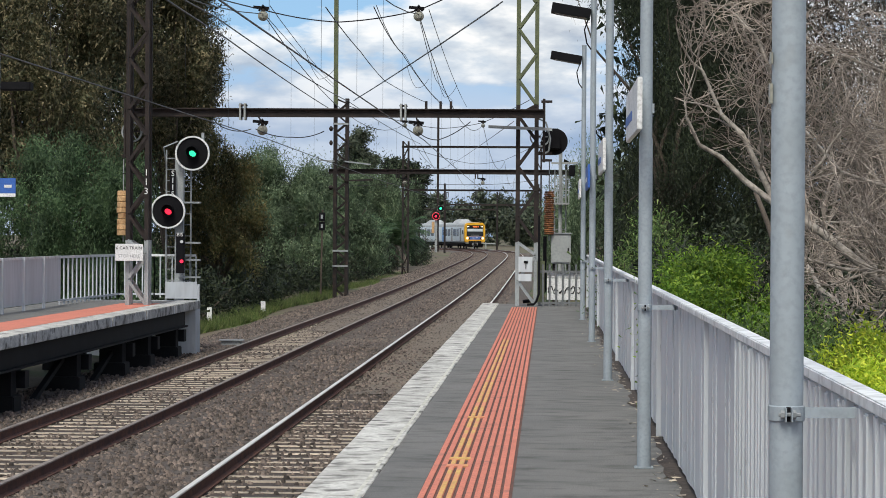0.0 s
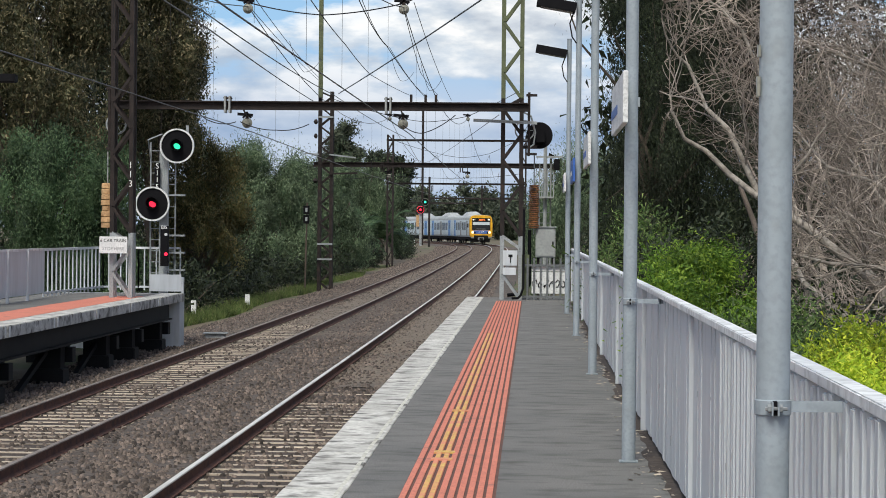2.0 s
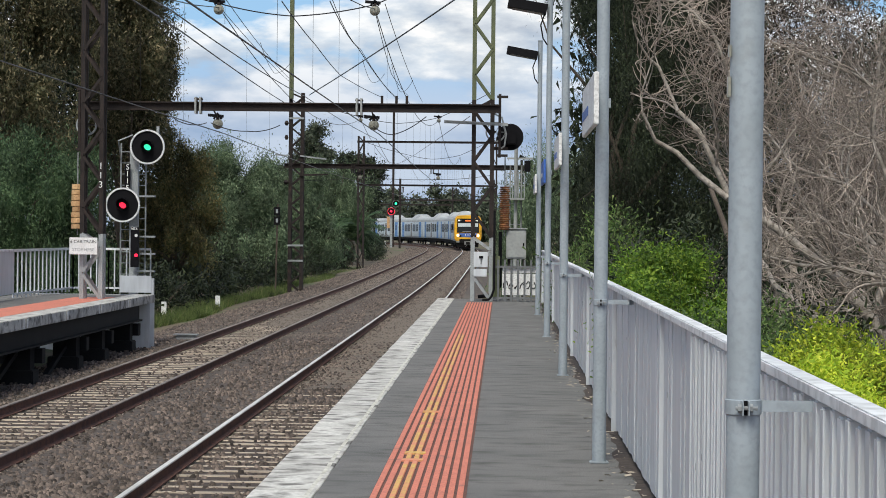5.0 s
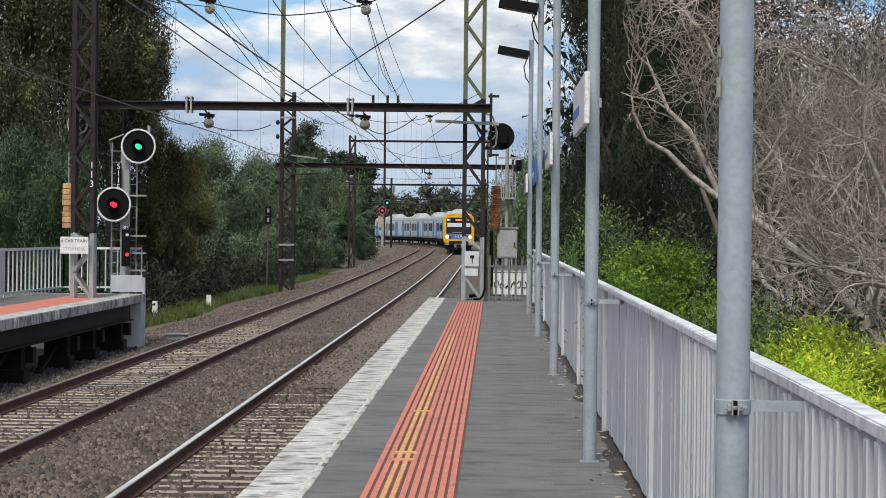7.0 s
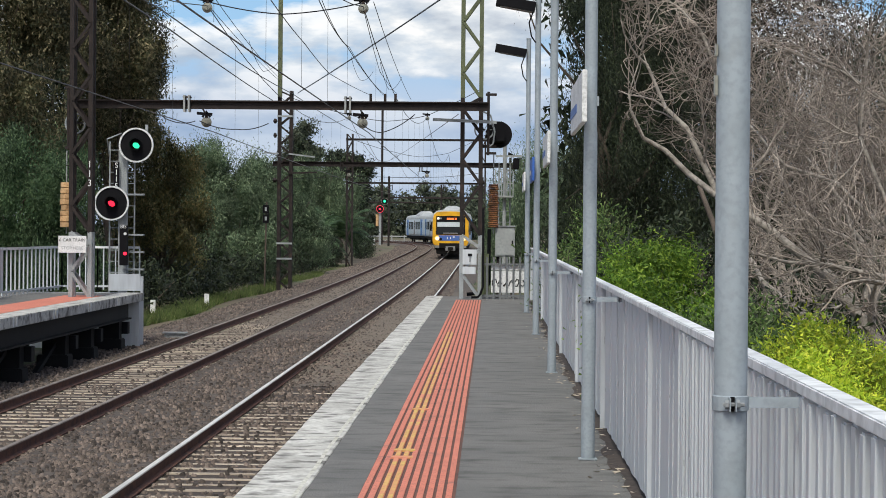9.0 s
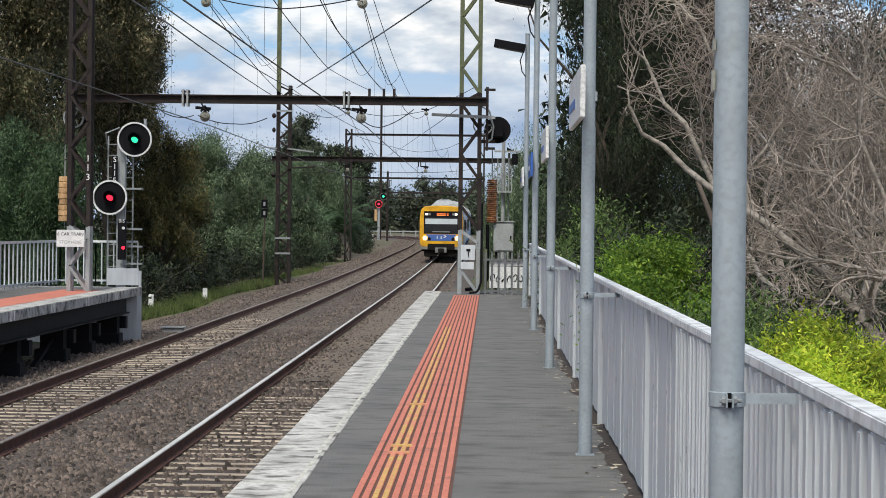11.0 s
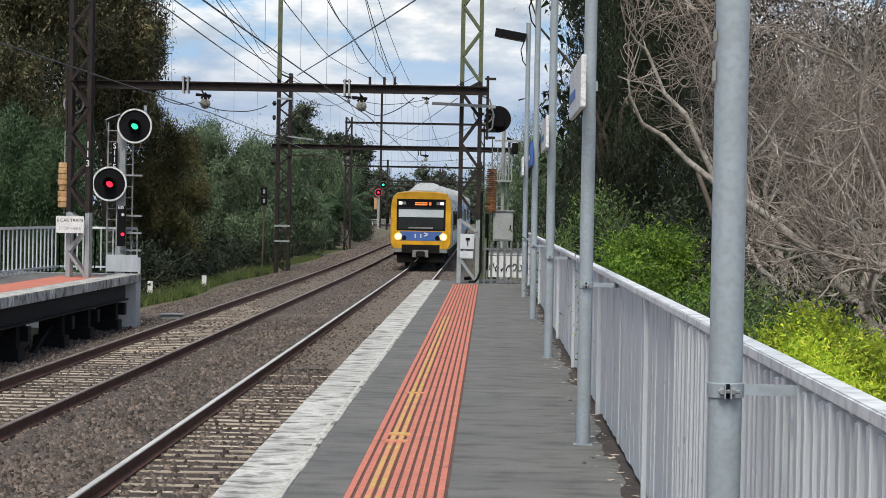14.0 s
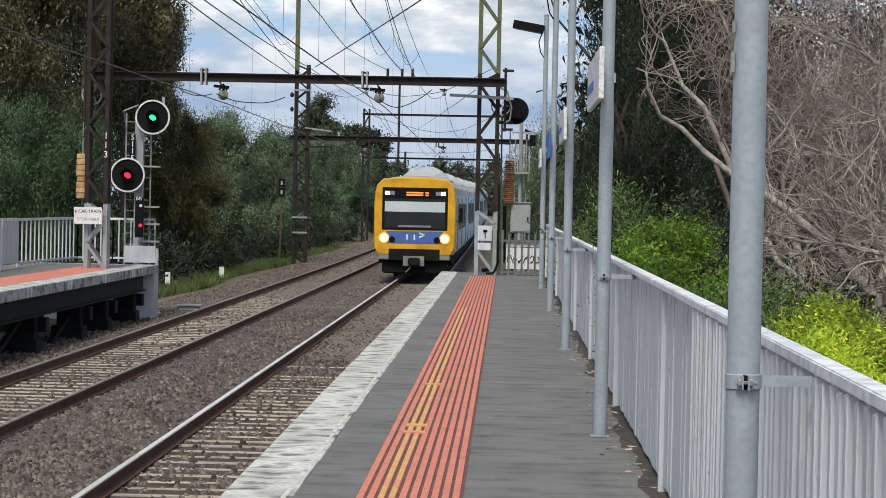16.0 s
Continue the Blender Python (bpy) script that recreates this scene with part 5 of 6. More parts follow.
def make_signal():
    y = 60.0
    s = thing("railway_signal", pose(0, 0, 0), "tall colour-light signal showing green over red", "signal", "railway signals")
    part("post", box(-9.72, -9.5, y + 0.1, y + 0.3, -1.4, 3.7), M["silver"], s, "grey steel post")
    for x in (-9.97, -9.32):
        part("ladder_rail", tube([(x, y + 0.25, -0.2), (x, y + 0.25, 3.9)], 0.022, 6), M["silver"], s)
    for k in range(13):
        part("rung", bar((-9.97, y + 0.25, 0.2 + k * 0.29), (-9.32, y + 0.25, 0.2 + k * 0.29), 0.02), M["silver"], s)
    for x, z, lit, word in ((-9.23, 3.80, "green_on", "green"), (-9.86, 2.29, "red_on", "red")):
        h = disc("signal_head", x, y - 0.12, z, 0.4, M["black"], s, 0.1, "round black signal disc lit " + word)
        ring("rim", x, y - 0.16, z, 0.45, 0.04, M["white"], h, "white rim")
        part("hood", tube([(x, y - 0.32, z + 0.02), (x, y - 0.12, z + 0.02)], [0.15, 0.16], 20, caps=False), M["black"], h)
        b = bmesh.new()
        bmesh.ops.create_circle(b, cap_ends=True, segments=9, radius=0.085, matrix=Matrix.Translation((x, y - 0.135, z - 0.01)) @ Euler((radians(90), 0.5, 0)).to_matrix().to_4x4() @ Matrix.Diagonal((1.15, 0.85, 1, 1)))
        part("lens", b, M[lit], h, word + " lit lens")
        part("head_box", box(x - 0.2, x + 0.2, y - 0.02, y + 0.12, z - 0.3, z + 0.3), M["silver"], s)
    plate = part("number_plate", box(-9.83, -9.68, y - 0.03, y - 0.01, 2.62, 3.36), M["black"], s, "black plate with white characters")
    for k, w in enumerate("S115"):
        text(w, 0.2, pose(-9.755, y - 0.034, 3.27 - 0.18 * k, 90, 0, 0), M["white"], plate, "character")
    part("platform_rail", tube([(-9.97, y + 0.2, 3.5), (-9.97, y - 0.2, 3.95), (-9.6, y - 0.2, 4.1)], 0.02, 6), M["silver"], s)
    part("finial", box(-9.02, -8.95, y + 0.02, y + 0.08, 4.1, 4.34), M["silver"], s)
    for z in (0.55, 1.0, 1.45, 2.5):
        part("step", box(-9.6, -9.05, y + 0.05, y + 0.25, z, z + 0.045), M["silver"], s)
    low = part("low_signal", box(-9.62, -9.42, y - 0.3, y - 0.1, 0.68, 1.72, 0.01), M["black"], s, "small black lower signal with a red lamp")
    disc("lens", -9.47, y - 0.33, 0.99, 0.045, M["red_on"], low, 0.03, "red lit lens", 12)
    disc("lens", -9.47, y - 0.33, 1.5, 0.04, M["white"], low, 0.03, "", 12)
    text("BIS", 0.13, pose(-9.52, y - 0.304, 1.68, 90, 0, 0), M["white"], low, "character")
    part("bracket_box", box(-9.75, -9.2, y - 0.2, y + 0.1, 0.25, 0.45), M["concrete"], s)


def make_far_signal():
    y = 300.0
    s = thing("railway_signal", Matrix(), "distant colour-light signal showing green and red on a post", "signal", "railway signals")
    part("post", box(-14.6, -14.3, y, y + 0.2, -1.4, 4.6), M["silver"], s)
    for x, z, lit in ((-13.85, 5.1, "green_on"), (-14.45, 4.1, "red_on")):
        h = disc("signal_head", x, y - 0.3, z, 0.42, M["black"], s, 0.15)
        # the red rim itself glows, in place of lamplight falling on it
        ring("rim", x, y - 0.33, z, 0.46, 0.03, M["porcelain" if lit == "green_on" else "red_on"], h, "pale rim" if lit == "green_on" else "rim glowing red for the lamp's light on it")
        disc("lens", x, y - 0.36, z, 0.15, M[lit], h, 0.05, "lit lens", 14)
    part("cabinet", box(-15.0, -14.66, y, y + 0.4, 1.9, 3.4), M["weight_pale"], s)
    for x in (-15.3,):
        part("stake", box(x, x + 0.15, y, y + 0.15, -1.4, 0.3), M["white"], s)


def make_back_signal():
    s = thing("railway_signal", Matrix(), "black round back of a signal facing away on the mast", "signal", "railway signals")
    disc("signal_back", 0.16, 57.6, 4.05, 0.33, M["black"], s, 0.18, "round black back plate")
    part("head_box", box(0.0, 0.3, 57.1, 57.6, 3.85, 4.2, 0.02), M["black"], s)
    part("arm", bar((-1.45, 56.4, 4.36), (0.1, 56.4, 4.3), 0.09, 0.07), M["silver"], s)
    part("bracket", box(-0.25, 0.1, 57.1, 57.2, 3.7, 3.78), M["iron"], s)
    part("guard_hoop", tube([(-0.12, 57, 3.7), (0.02, 57, 3.8), (0.06, 57, 4.1), (-0.05, 57, 4.5), (-0.25, 57, 4.6)], 0.022, 6), M["silver"], s)


def make_weights(x, y, z0, z1, m, label, n, across=0.15):
    w = thing("balance_weight", Matrix(), label, "weight stack", "tensioning weights")
    h = (z1 - z0) / n
    for k in range(n):
        e, g = 0.008 * math.sin(k * 2.7), across + 0.008 * math.sin(k * 1.7)
        za, zb = z0 + k * h, z0 + (k + 1) * h - 0.008
        part("weight", tube([(x + e, y, za), (x + e, y, za + 0.012), (x + e, y, zb - 0.012), (x + e, y, zb)], [g - 0.015, g, g, g - 0.015], 16), M[m], w)
    part("rod", tube([(x, y, z0 - 0.15), (x, y, z1 + 0.75)], 0.016, 6), M["silver"], w)
    part("hanger", bar((x, y, z1 + 0.4), (x + (0.5 if x < -5 else -0.5), y - (0.3 if x < -5 else 0.6), z1 + 0.4), 0.03), M["iron"], w)
    return w


def make_clutter():
    # stop board on the silver foot of the left mast
    s = thing("stop_sign", Matrix(), "white board with black and grey stop lettering on the mast", "sign")
    part("board", box(-10.22, -9.56, 54.45, 54.47, 1.06, 1.46, 0.004), M["white"], s)
    text("6 CAR TRAIN", 0.105, pose(-9.89, 54.445, 1.36, 90, 0, 0), M["black"], s)
    text("STOP HERE", 0.105, pose(-9.89, 54.445, 1.17, 90, 0, 0), M["signgrey"], s)
    n = thing("mast_number", Matrix(), "small white painted mast number", "number")
    for k, w in enumerate("113"):
        text(w, 0.22, pose(-9.52, 54.62, 3.15 - 0.22 * k, 90, 0, 0), M["white"], n, "character")
    make_weights(-10.17, 55.2, 1.66, 2.74, "weight_pale", "round stack of ochre cast weights beside the mast", 8)
    make_weights(0.04, 57.4, 1.74, 2.82, "weight", "round stack of rusty orange cast weights beside the mast", 22, 0.125)
    for x, y in ((-9.9, 55.3), (-0.1, 57.1)):
        p = thing("pulley_wheel", Matrix(), "grey spoked tensioning wheel on the mast", "pulley")
        ring("wheel", x - 0.1, y, 4.15, 0.25, 0.035, M["silver"], p)
        part("axle", bar((x - 0.1, y + 0.05, 4.15), (x + 0.14 if x < -5 else x - 0.24, y - 0.35, 4.15), 0.04), M["iron"], p)
        for k in range(3):
            a = k * math.pi / 3
            part("spoke", bar((x - 0.1 - 0.23 * math.cos(a), y + 0.04, 4.15 - 0.23 * math.sin(a)), (x - 0.1 + 0.23 * math.cos(a), y + 0.04, 4.15 + 0.23 * math.sin(a)), 0.016), M["silver"], p)
    for x, y in ((-10.06, 54.75), (-0.1, 56.5)):
        g = thing("guide_rod", Matrix(), "thin grey weight guide rod clamped to the mast", "rod")
        part("rod", tube([(x, y, 3.5), (x, y, 5.05)], 0.035, 8), M["iron"], g)
        for z in (3.55, 4.98):
            part("clamp", box(x - 0.07, x + 0.2, y - 0.04, y + 0.04, z - 0.03, z + 0.03), M["iron"], g)
    # equipment cabinet at the platform end
    c = thing("equipment_cabinet", Matrix(), "grey steel equipment cabinet on legs", "cabinet")
    part("body", box(0.09, 0.58, 57.4, 57.75, 1.02, 1.76, 0.02), M["cabinet"], c)
    part("door", box(0.12, 0.55, 57.385, 57.4, 1.06, 1.72, 0.006), M["cabinet"], c)
    part("roof", box(0.07, 0.6, 57.36, 57.78, 1.76, 1.79, 0.006), M["silver"], c)
    part("handle", box(0.5, 0.535, 57.36, 57.385, 1.34, 1.42), M["black"], c)
    for x in (0.13, 0.5):
        part("leg", box(x, x + 0.06, 57.5, 57.6, 0, 1.02), M["iron"], c)
    part("conduit", tube([(-0.06, 57.4, 1.7), (-0.06, 57.4, 0.35), (-0.2, 57.4, 0.12), (-0.6, 57.4, 0.08)], 0.045, 8), M["black"], c, "black bent conduit")
    # boards on the right mast
    s = thing("mast_sign", Matrix(), "white board with a black arrow on the mast foot", "sign")
    part("board", box(-0.7, -0.36, 56.42, 56.44, 0.83, 1.2, 0.004), M["fence"], s)
    part("arrow", bar((-0.52, 56.41, 0.9), (-0.52, 56.41, 1.08), 0.02, 0.04), M["black"], s)
    part("arrow_head", box(-0.57, -0.47, 56.4, 56.415, 1.04, 1.1), M["black"], s)
    s = thing("mast_sign", Matrix(), "small white plate on the mast foot", "sign")
    part("board", box(-0.7, -0.38, 56.42, 56.44, 0.6, 0.78, 0.004), M["fence"], s)
    # ladder tower past the platform end
    t = thing("ladder_tower", Matrix(), "slim pale grey steel signal post with ladder and basket", "ladder tower")
    part("post", tube([(0.36, 66, -1.3), (0.36, 66, 4.15)], 0.055, 10), M["cabinet"], t)
    for x in (0.2, 0.52):
        part("rail", tube([(x, 66.2, -1.3), (x, 66.2, 3.6)], 0.022, 6), M["cabinet"], t)
    for k in range(15):
        part("rung", bar((0.2, 66.2, -0.8 + k * 0.3), (0.52, 66.2, -0.8 + k * 0.3), 0.02), M["cabinet"], t)
    part("landing", box(0.1, 0.6, 65.7, 66.4, 2.6, 2.65), M["cabinet"], t)
    for z in (3.0, 3.35):
        part("basket_rail", bar((0.1, 65.75, z), (0.6, 65.75, z), 0.02), M["cabinet"], t)
    for x in (0.1, 0.27, 0.43, 0.6):
        part("basket_post", bar((x, 65.75, 2.62), (x, 65.75, 3.35), 0.025), M["cabinet"], t)
    part("cross_arm", bar((0.1, 66, 3.78), (0.85, 66, 3.78), 0.05), M["cabinet"], t)
    part("lamp_box", box(0.6, 0.77, 65.8, 66.0, 3.4, 3.72, 0.02), M["black"], t)
    # low markers and a track box
    for x, y in ((-12.0, 82), (-11.07, 90)):
        p = thing("marker_post", Matrix(), "short white marker post in the grass", "marker post", "white markers")
        part("post", box(x - 0.09, x + 0.09, y - 0.03, y + 0.03, -1.5, -0.92, 0.01), M["white"], p)
    p = thing("track_box", Matrix(), "small grey track-side box in the ballast", "box")
    part("body", box(-8.85, -8.3, 62.6, 62.9, -1.36, -1.2, 0.02), M["concrete"], p)
    part("lid", box(-8.9, -8.25, 62.55, 62.95, -1.2, -1.17), M["silver"], p)
    # pole of the opposite platform, with lamp and name board
    p = make_pole(-11.5, 48.0, 5.4, 0, far=True)
    a = part("lamp_arm", tube([(0, 0, 4.75), (0.2, 0, 4.76)], 0.022, 8), M["galv"], p)
    part("lamp_head", box(0.08, 0.72, -0.16, 0.16, 4.68, 4.86, 0.02), M["black"], a, "black box floodlight")
    s = thing("platform_sign", pose(-11.4, 47.95, 2.65), "blue platform name board with white writing", "sign", "signs on the poles")
    part("board", box(-0.06, 0.3, -0.03, 0.0, -0.16, 0.2), M["blue"], s)
    part("band", box(-0.06, 0.3, -0.036, -0.031, -0.19, -0.12), M["white"], s)
    part("writing", box(0.06, 0.22, -0.036, -0.031, 0.0, 0.06), M["white"], s)
    # pale tags stuck on the nearest pole
    t = thing("pole_tag", Matrix(), "pale torn stickers on a galvanised light pole", "sticker")
    part("sticker", box(0.672, 0.68, 7.02, 7.05, 2.25, 2.285), M["porcelain"], t)
    part("sticker", box(0.67, 0.68, 7.02, 7.05, 2.13, 2.19), M["porcelain"], t)
    # small fence and rails at the far level crossing
    f = thing("crossing_fence", Matrix(), "white rail fence at the distant level crossing", "fence")
    for k in range(7):
        part("post", box(-24 + k * 2.2, -23.8 + k * 2.2, 402, 402.2, -1.45, 0.4), M["cabinet"], f)
    part("rail", bar((-24, 402, 0.2), (-9, 402, 0.2), 0.1, 0.2), M["cabinet"], f)


def wire(name, pts, sag, label, r=0.012):
    """A hanging wire through points, each span with its own sag."""
    b = bmesh.new()
    line = []
    for p, q in zip(pts, pts[1:]):
        p, q = Vector(p), Vector(q)
        for k in range(12):
            u = k / 12
            line.append(p.lerp(q, u) - Vector((0, 0, 4 * sag * u * (1 - u))))
    line.append(Vector(pts[-1]))
    tube(line, r, 5, b)
    return tagged(part(name, b, M["wire"]), label, "wire", "overhead wires")


def make_wires():
    ys = [2, 57, 114, 171, 222]
    for off in (NEAR_TRACK, FAR_TRACK):
        top = [(off, y, 7.15) for y in ys] + [(*on_line(s, off)[:2], 7.15) for s in (285, 340, 400)]
        low = [(off + (0.15 if k % 2 else -0.15), y, 4.05) for k, y in enumerate(ys)] + [(*on_line(s, off)[:2], 4.05) for s in (285, 340, 400)]
        wire("catenary_wire", top, 1.25, "dark catenary wire hanging above the track")
        wire("contact_wire", low, 0.03, "straight contact wire above the track")
        for y in ys[:4]:
            for k in range(1, 9):
                u = k / 9
                yy = y + (57 if y > 2 else 55) * u
                if yy > 222:
                    continue
                zt = 7.15 - 4 * 1.25 * u * (1 - u)
                wire("dropper", [(off, yy, zt), (off, yy, 4.05)], 0.0, "thin vertical dropper wire", 0.003)
    # cross spans and their insulators at each portal
    for y in (57.0, 114.0, 171.0):
        wire("span_wire", [(-10.0, y, 8.1), (-7.05, y, 7.25), (-5.2, y, 6.95), (-3.2, y, 7.25), (-0.5, y, 8.6)], 0.05, "cross span wire between the masts", 0.016)
        for off in (NEAR_TRACK, FAR_TRACK):
            for z in (7.1, 4.28) if y < 150 else ():
                i = thing("insulator", Matrix(), "pale porcelain disc insulator", "insulator", "overhead insulators")
                part("disc", tube([(off, y - 0.08, z), (off, y - 0.02, z), (off, y + 0.05, z)], [0.06, 0.13, 0.09] if y < 60 else [0.05, 0.1, 0.06], 18), M["porcelain"], i)
                part("cap", box(off - 0.04, off + 0.04, y - 0.04, y + 0.04, z + 0.08, z + 0.18), M["iron"], i)
                part("arm", bar((off - 0.24, y, z + 0.22), (off + 0.14, y, z + 0.19), 0.07), M["black"], i)
                if z < 5:
                    part("hanger", bar((off, y, z + 0.16), (off, y - 0.95 if y < 60 else y, 4.6 if y < 60 else 4.74), 0.03), M["iron"], i)
                part("clip", tube([(off - 0.1, y - 0.03, z + 0.12), (off, y - 0.05, z + 0.26), (off + 0.1, y - 0.03, z + 0.12)], 0.03, 6), M["black"], i)
        for x in (-7.4, -3.5):
            h = thing("beam_hanger", Matrix(), "grey clamp on the portal beam", "clamp", "beam clamps")
            yc = y - 1 if y < 60 else y
            for dx in (-0.055, 0.055):
                part("strap", box(x + dx - 0.022, x + dx + 0.022, yc - 0.16, yc + 0.16, 4.48, 4.88), M["cabinet" if y < 60 else "iron"], h)
            part("plate", box(x - 0.09, x + 0.09, yc - 0.15, yc + 0.15, 4.82, 4.85), M["iron"], h)
    # steady tubes and pull-off wires
    for pts in ([(-7.2, 56.8, 4.3), (-6.3, 56.8, 4.1), (-5.5, 56.8, 4.25)], [(-7.3, 56.8, 4.3), (-7.9, 56.6, 4.3), (-8.2, 56.05, 4.6)], [(-3.2, 56.8, 4.25), (-2.7, 56.8, 4.05), (-1.9, 56.8, 4.5)], [(-10.0, 113.8, 4.1), (-7.1, 113.8, 4.3), (-3.2, 113.8, 4.2), (-0.5, 113.8, 4.45)]):
        wire("pull_off_wire", pts, 0.06, "short sagging pull-off wire at an insulator", 0.012)
    # feeders on the mast tops
    wire("feeder_wire", [(-7.2, 20, 6.3), (-8.24, 57, 7.08), (-9.85, 114, 8.26), (-9.4, 171, 8.4), (-11.5, 240, 8.2)], 0.12, "dark line-side feeder wire", 0.02)
    wire("feeder_wire", [(-6.1, 20, 5.65), (-7.97, 57, 6.55), (-10.85, 114, 7.94)], 0.05, "dark line-side feeder wire", 0.02)
    wire("feeder_wire", [(-1.24, 57, 7.38), (-9.6, 114, 8.3)], 0.05, "twin cross-over feeder wire", 0.018)
    wire("feeder_wire", [(-1.14, 57, 7.46), (-9.5, 114, 8.38)], 0.05, "twin cross-over feeder wire", 0.018)
    for pts, sag in (([(-7.1, 57, 7.24), (-10.5, 114, 8.9)], 0.1), ([(-6.88, 57, 7.35), (-10.4, 114, 8.95)], 0.15), ([(-3.2, 57, 7.11), (-3.9, 80, 7.1), (-4.7, 114, 8.3)], 0.06), ([(-2.95, 57, 7.27), (-3.5, 85, 7.5), (-4.0, 114, 8.0)], 0.06), ([(-0.84, 57, 4.52), (-7.47, 171, 6.7)], 0.05), ([(-4.25, 57, 7.37), (-4.66, 75, 7.55), (-5.2, 114, 8.18)], 0.2)):
        wire("catenary_wire", pts, sag, "slack registration wire crossing the span", 0.01)
    for x, y, z, drop in ((-7.6, 72, 7.5, 0.75), (-3.6, 74, 7.0, 0.7), (-4.9, 80, 7.6, 0.6)):
        wire("jumper_wire", [(x, y, z), (x + 0.15, y + 3, z - drop), (x + 0.45, y + 6, z - 0.1)], 0.12, "looped jumper between two wires", 0.008)
    wire("feeder_wire", [(-5.5, 57, 7.32), (-5.69, 70, 7.25), (-6.07, 86, 7.42), (-6.06, 114, 8.25)], 0.04, "slack catenary crossing the span", 0.014)
    wire("feeder_wire", [(-4.31, 57, 7.33), (-4.75, 75, 7.6), (-5.31, 114, 8.18)], 0.12, "slack catenary crossing the span", 0.014)


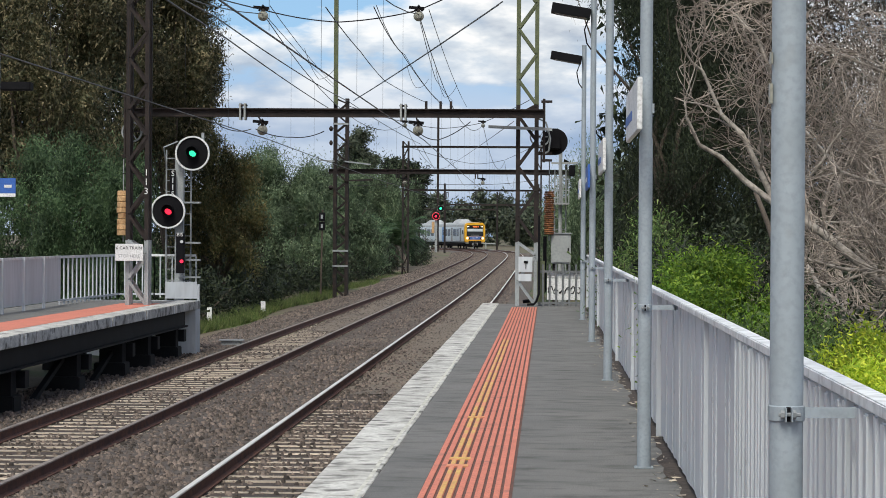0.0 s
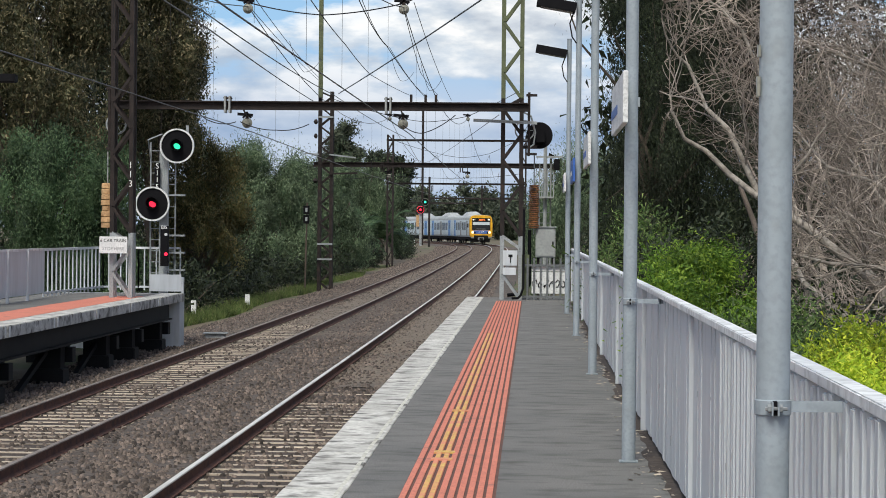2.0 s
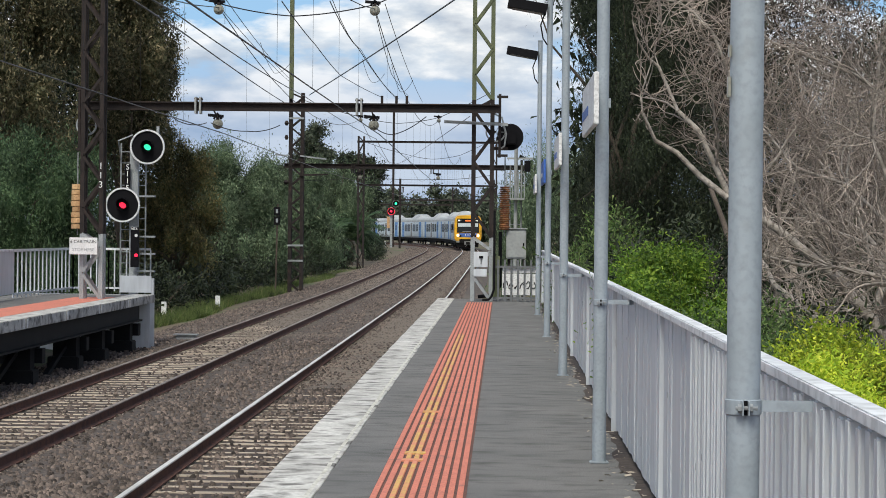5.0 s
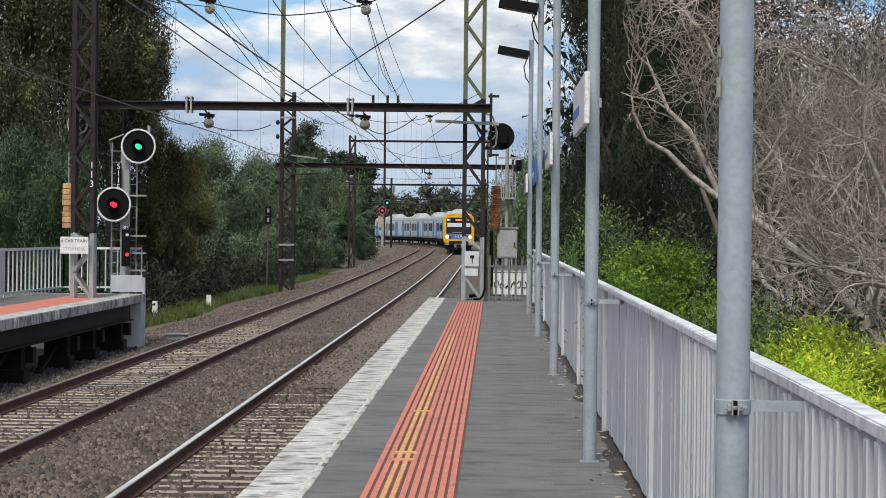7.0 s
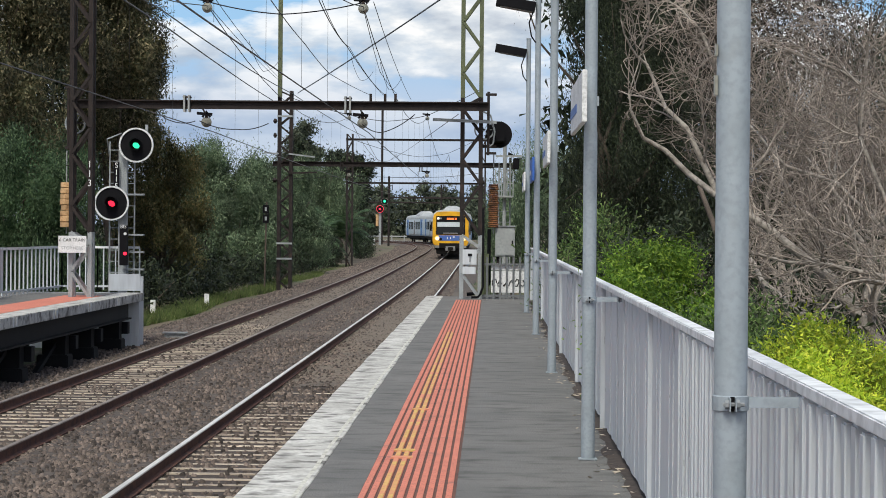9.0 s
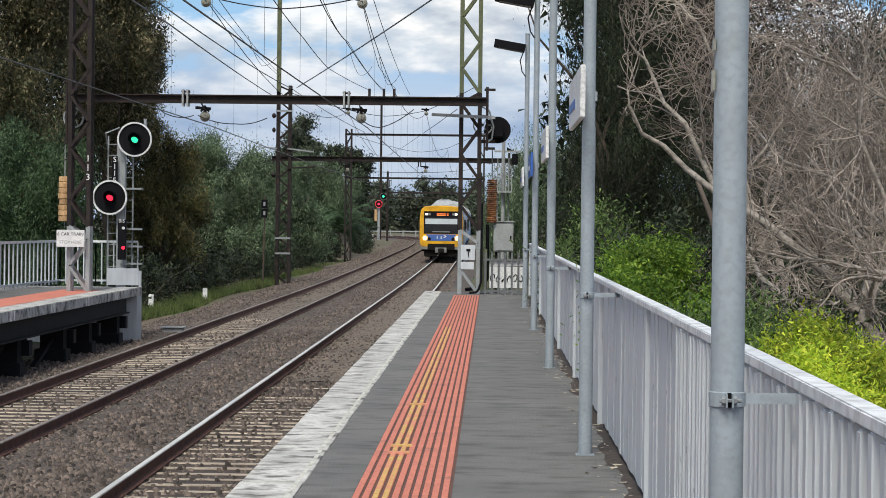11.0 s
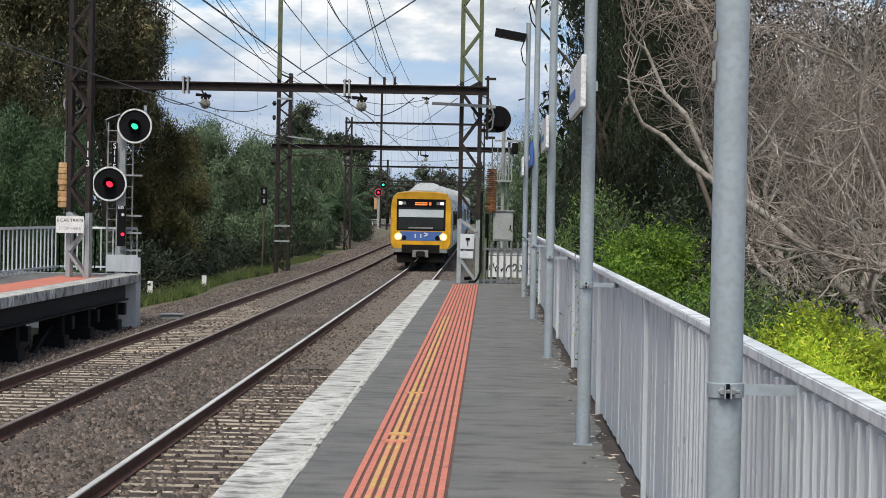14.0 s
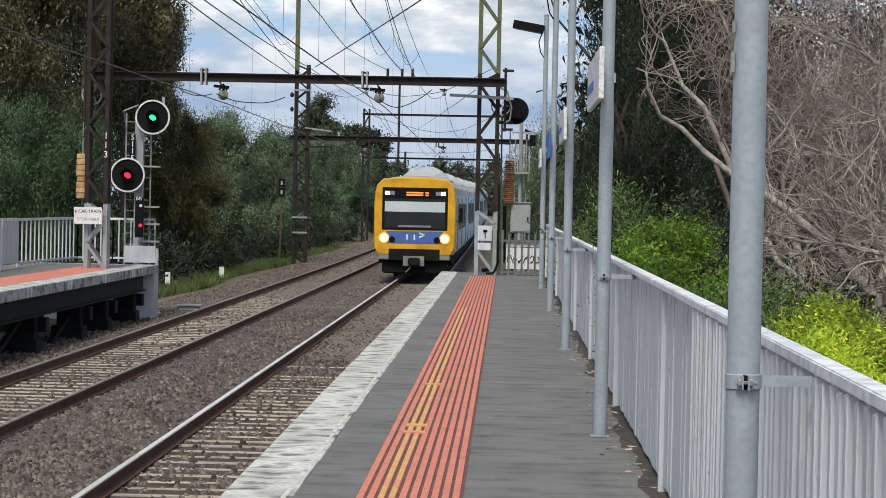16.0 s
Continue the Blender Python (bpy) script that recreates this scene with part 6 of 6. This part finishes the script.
def make_masts():
    lattice("catenary_mast", -9.97, -9.52, 54.9, 0, 9.5, "dark brown riveted lattice mast with a silver foot", M["iron"], M["silver"], foot_top=1.55, leg=0.05)
    lattice("catenary_mast", -0.73, -0.28, 56.7, 0, 4.9, "dark brown lattice mast with a silver foot", M["iron"], M["silver"], foot_top=1.55, leg=0.05)
    lattice("catenary_mast", -0.73, -0.28, 56.7, 4.9, 9.5, "pale olive lattice extension above the portal beam", M["olive"], leg=0.05)
    t = lattice("catenary_mast", -10.48, -9.9, 114, -1.45, 8.4, "dark lattice mast carrying a slim olive pole", M["iron"], None, 0.48, leg=0.08)
    part("top_pole", box(-10.55, -10.34, 113.6, 113.78, 8.1, 14.5), M["olive"], t, "slim olive top pole")
    part("side_arm", bar((-10.0, 113.7, 5.3), (-8.7, 113.7, 5.15), 0.07), M["silver"], t)
    part("side_arm", bar((-10.0, 113.7, 4.35), (-8.6, 113.7, 4.4), 0.08), M["iron"], t)
    part("side_arm", bar((-11.2, 113.7, 5.35), (-10.5, 113.7, 5.3), 0.07), M["silver"], t)
    for z in (0.85, 0.1, 7.1):
        part("band", box(-10.57, -9.81, 113.7, 113.74, z, z + 0.09), M["silver"], t)
    for z, r in ((6.9, 0.12), (6.2, 0.1), (4.0, 0.14)):
        part("terminal", tube([(-10.66, 113.6, z - 0.12), (-10.66, 113.6, z), (-10.66, 113.6, z + 0.12)], [0.05, r, 0.05], 10), M["iron"], t, "dark cable terminal")
    post = thing("marker_post", Matrix(), "tall pale post with two black plates beside the mast", "marker post", "line-side plates")
    part("post", tube([(-10.98, 112, -1.45), (-10.9, 112, 2.9)], 0.045, 8), M["bark"], post)
    for z in (2.55, 2.1):
        plate = part("plate", box(-11.08, -10.78, 111.93, 111.95, z - 0.21, z + 0.21), M["black"], post, "black plate with pale unreadable figures")
        part("figure", box(-10.98, -10.88, 111.92, 111.928, z - 0.09, z + 0.1), M["signgrey"], plate)
    lattice("catenary_mast", 0.9, 1.4, 114.0, -1.45, 5.2, "dark lattice mast past the platform end", M["iron"], None, 0.9)
    for y, z, x0, x1 in ((171, 8.6, -10.7, -10.3), (171, 8.6, -0.9, -0.5)):
        lattice("catenary_mast", x0, x1, y, -1.45, z, "slim dark mast further down the line", M["iron"], None, 0.8)
    p = thing("catenary_mast", Matrix(), "tall dark pole far down the line", "catenary mast", "overhead line masts")
    part("pole", tube([(-14.8, 312, -1.45), (-14.8, 312, 17.5)], 0.16, 10), M["iron"], p)
    beam(-10.3, -0.1, 56.0, 4.66, "dark brown riveted portal beam over both tracks")
    beam(-10.8, 1.4, 114.0, 4.82, "dark portal beam over both tracks", 0.24)
    beam(-10.8, -0.4, 171.0, 8.2, "thin dark beam far over the tracks", 0.16, 0.12)
    beam(-10.8, -0.4, 171.0, 5.0, "thin dark beam far over the tracks", 0.14, 0.12)
    for s in (285, 340):
        (xa, ya, _), (xb, yb, _) = on_line(s, -11), on_line(s, 0.5)
        p = thing("catenary_mast", Matrix(), "distant dark portal on the bend", "catenary mast", "overhead line masts")
        for x, y in ((xa, ya), (xb, yb)):
            part("pole", tube([(x, y, -1.45), (x, y, 8.0)], 0.14, 8), M["iron"], p)
        part("beam", bar((xa, ya, 5.4), (xb, yb, 5.4), 0.16, 0.2), M["iron"], p)
    # bolted brackets standing on the near beam
    for x in (-2.95, -2.6, -2.35):
        h = thing("beam_hanger", Matrix(), "small upright bracket on the portal beam", "clamp", "beam clamps")
        part("upright", box(x - 0.03, x + 0.03, 55.95, 56.05, 4.765, 4.95), M["iron"], h)


# ---- build ----
make_backdrop()
make_ground()
make_stones()
make_platform()
make_far_platform()
make_fence()
make_gate()
make_far_fence()
make_masts()
plant_left()
plant_far()
plant_right()
make_grass()
for y, lamp in ((7.05, 0), (17.27, 0), (27.66, 0), (37.66, 5.36), (47.5, 5.36)):
    make_pole(0.73, y, 5.6, lamp)
make_pole_signs()
make_signal()
make_far_signal()
make_back_signal()
make_clutter()
make_wires()
car_front = make_car(True, "yellow-fronted suburban train carriage with pale blue-white sides")
make_cab(car_front)
car_next = make_car(False, "pale blue-white suburban train carriage with blue doors")
CARS = [car_front, car_next] + [copy_thing(car_next, Matrix()) for _ in range(4)]
make_track("railway_track", NEAR_TRACK, "near railway track with a polished rail and weathered sleepers", M["bright"], 49)
make_track("railway_track", FAR_TRACK, "further railway track with rusty rails and weathered sleepers", M["dull"], 84)


def motions():
    for n, c in enumerate(CARS):
        walk(c, [(k * 0.5, car_pose(k * 0.5, n)) for k in range(33)])


motions()
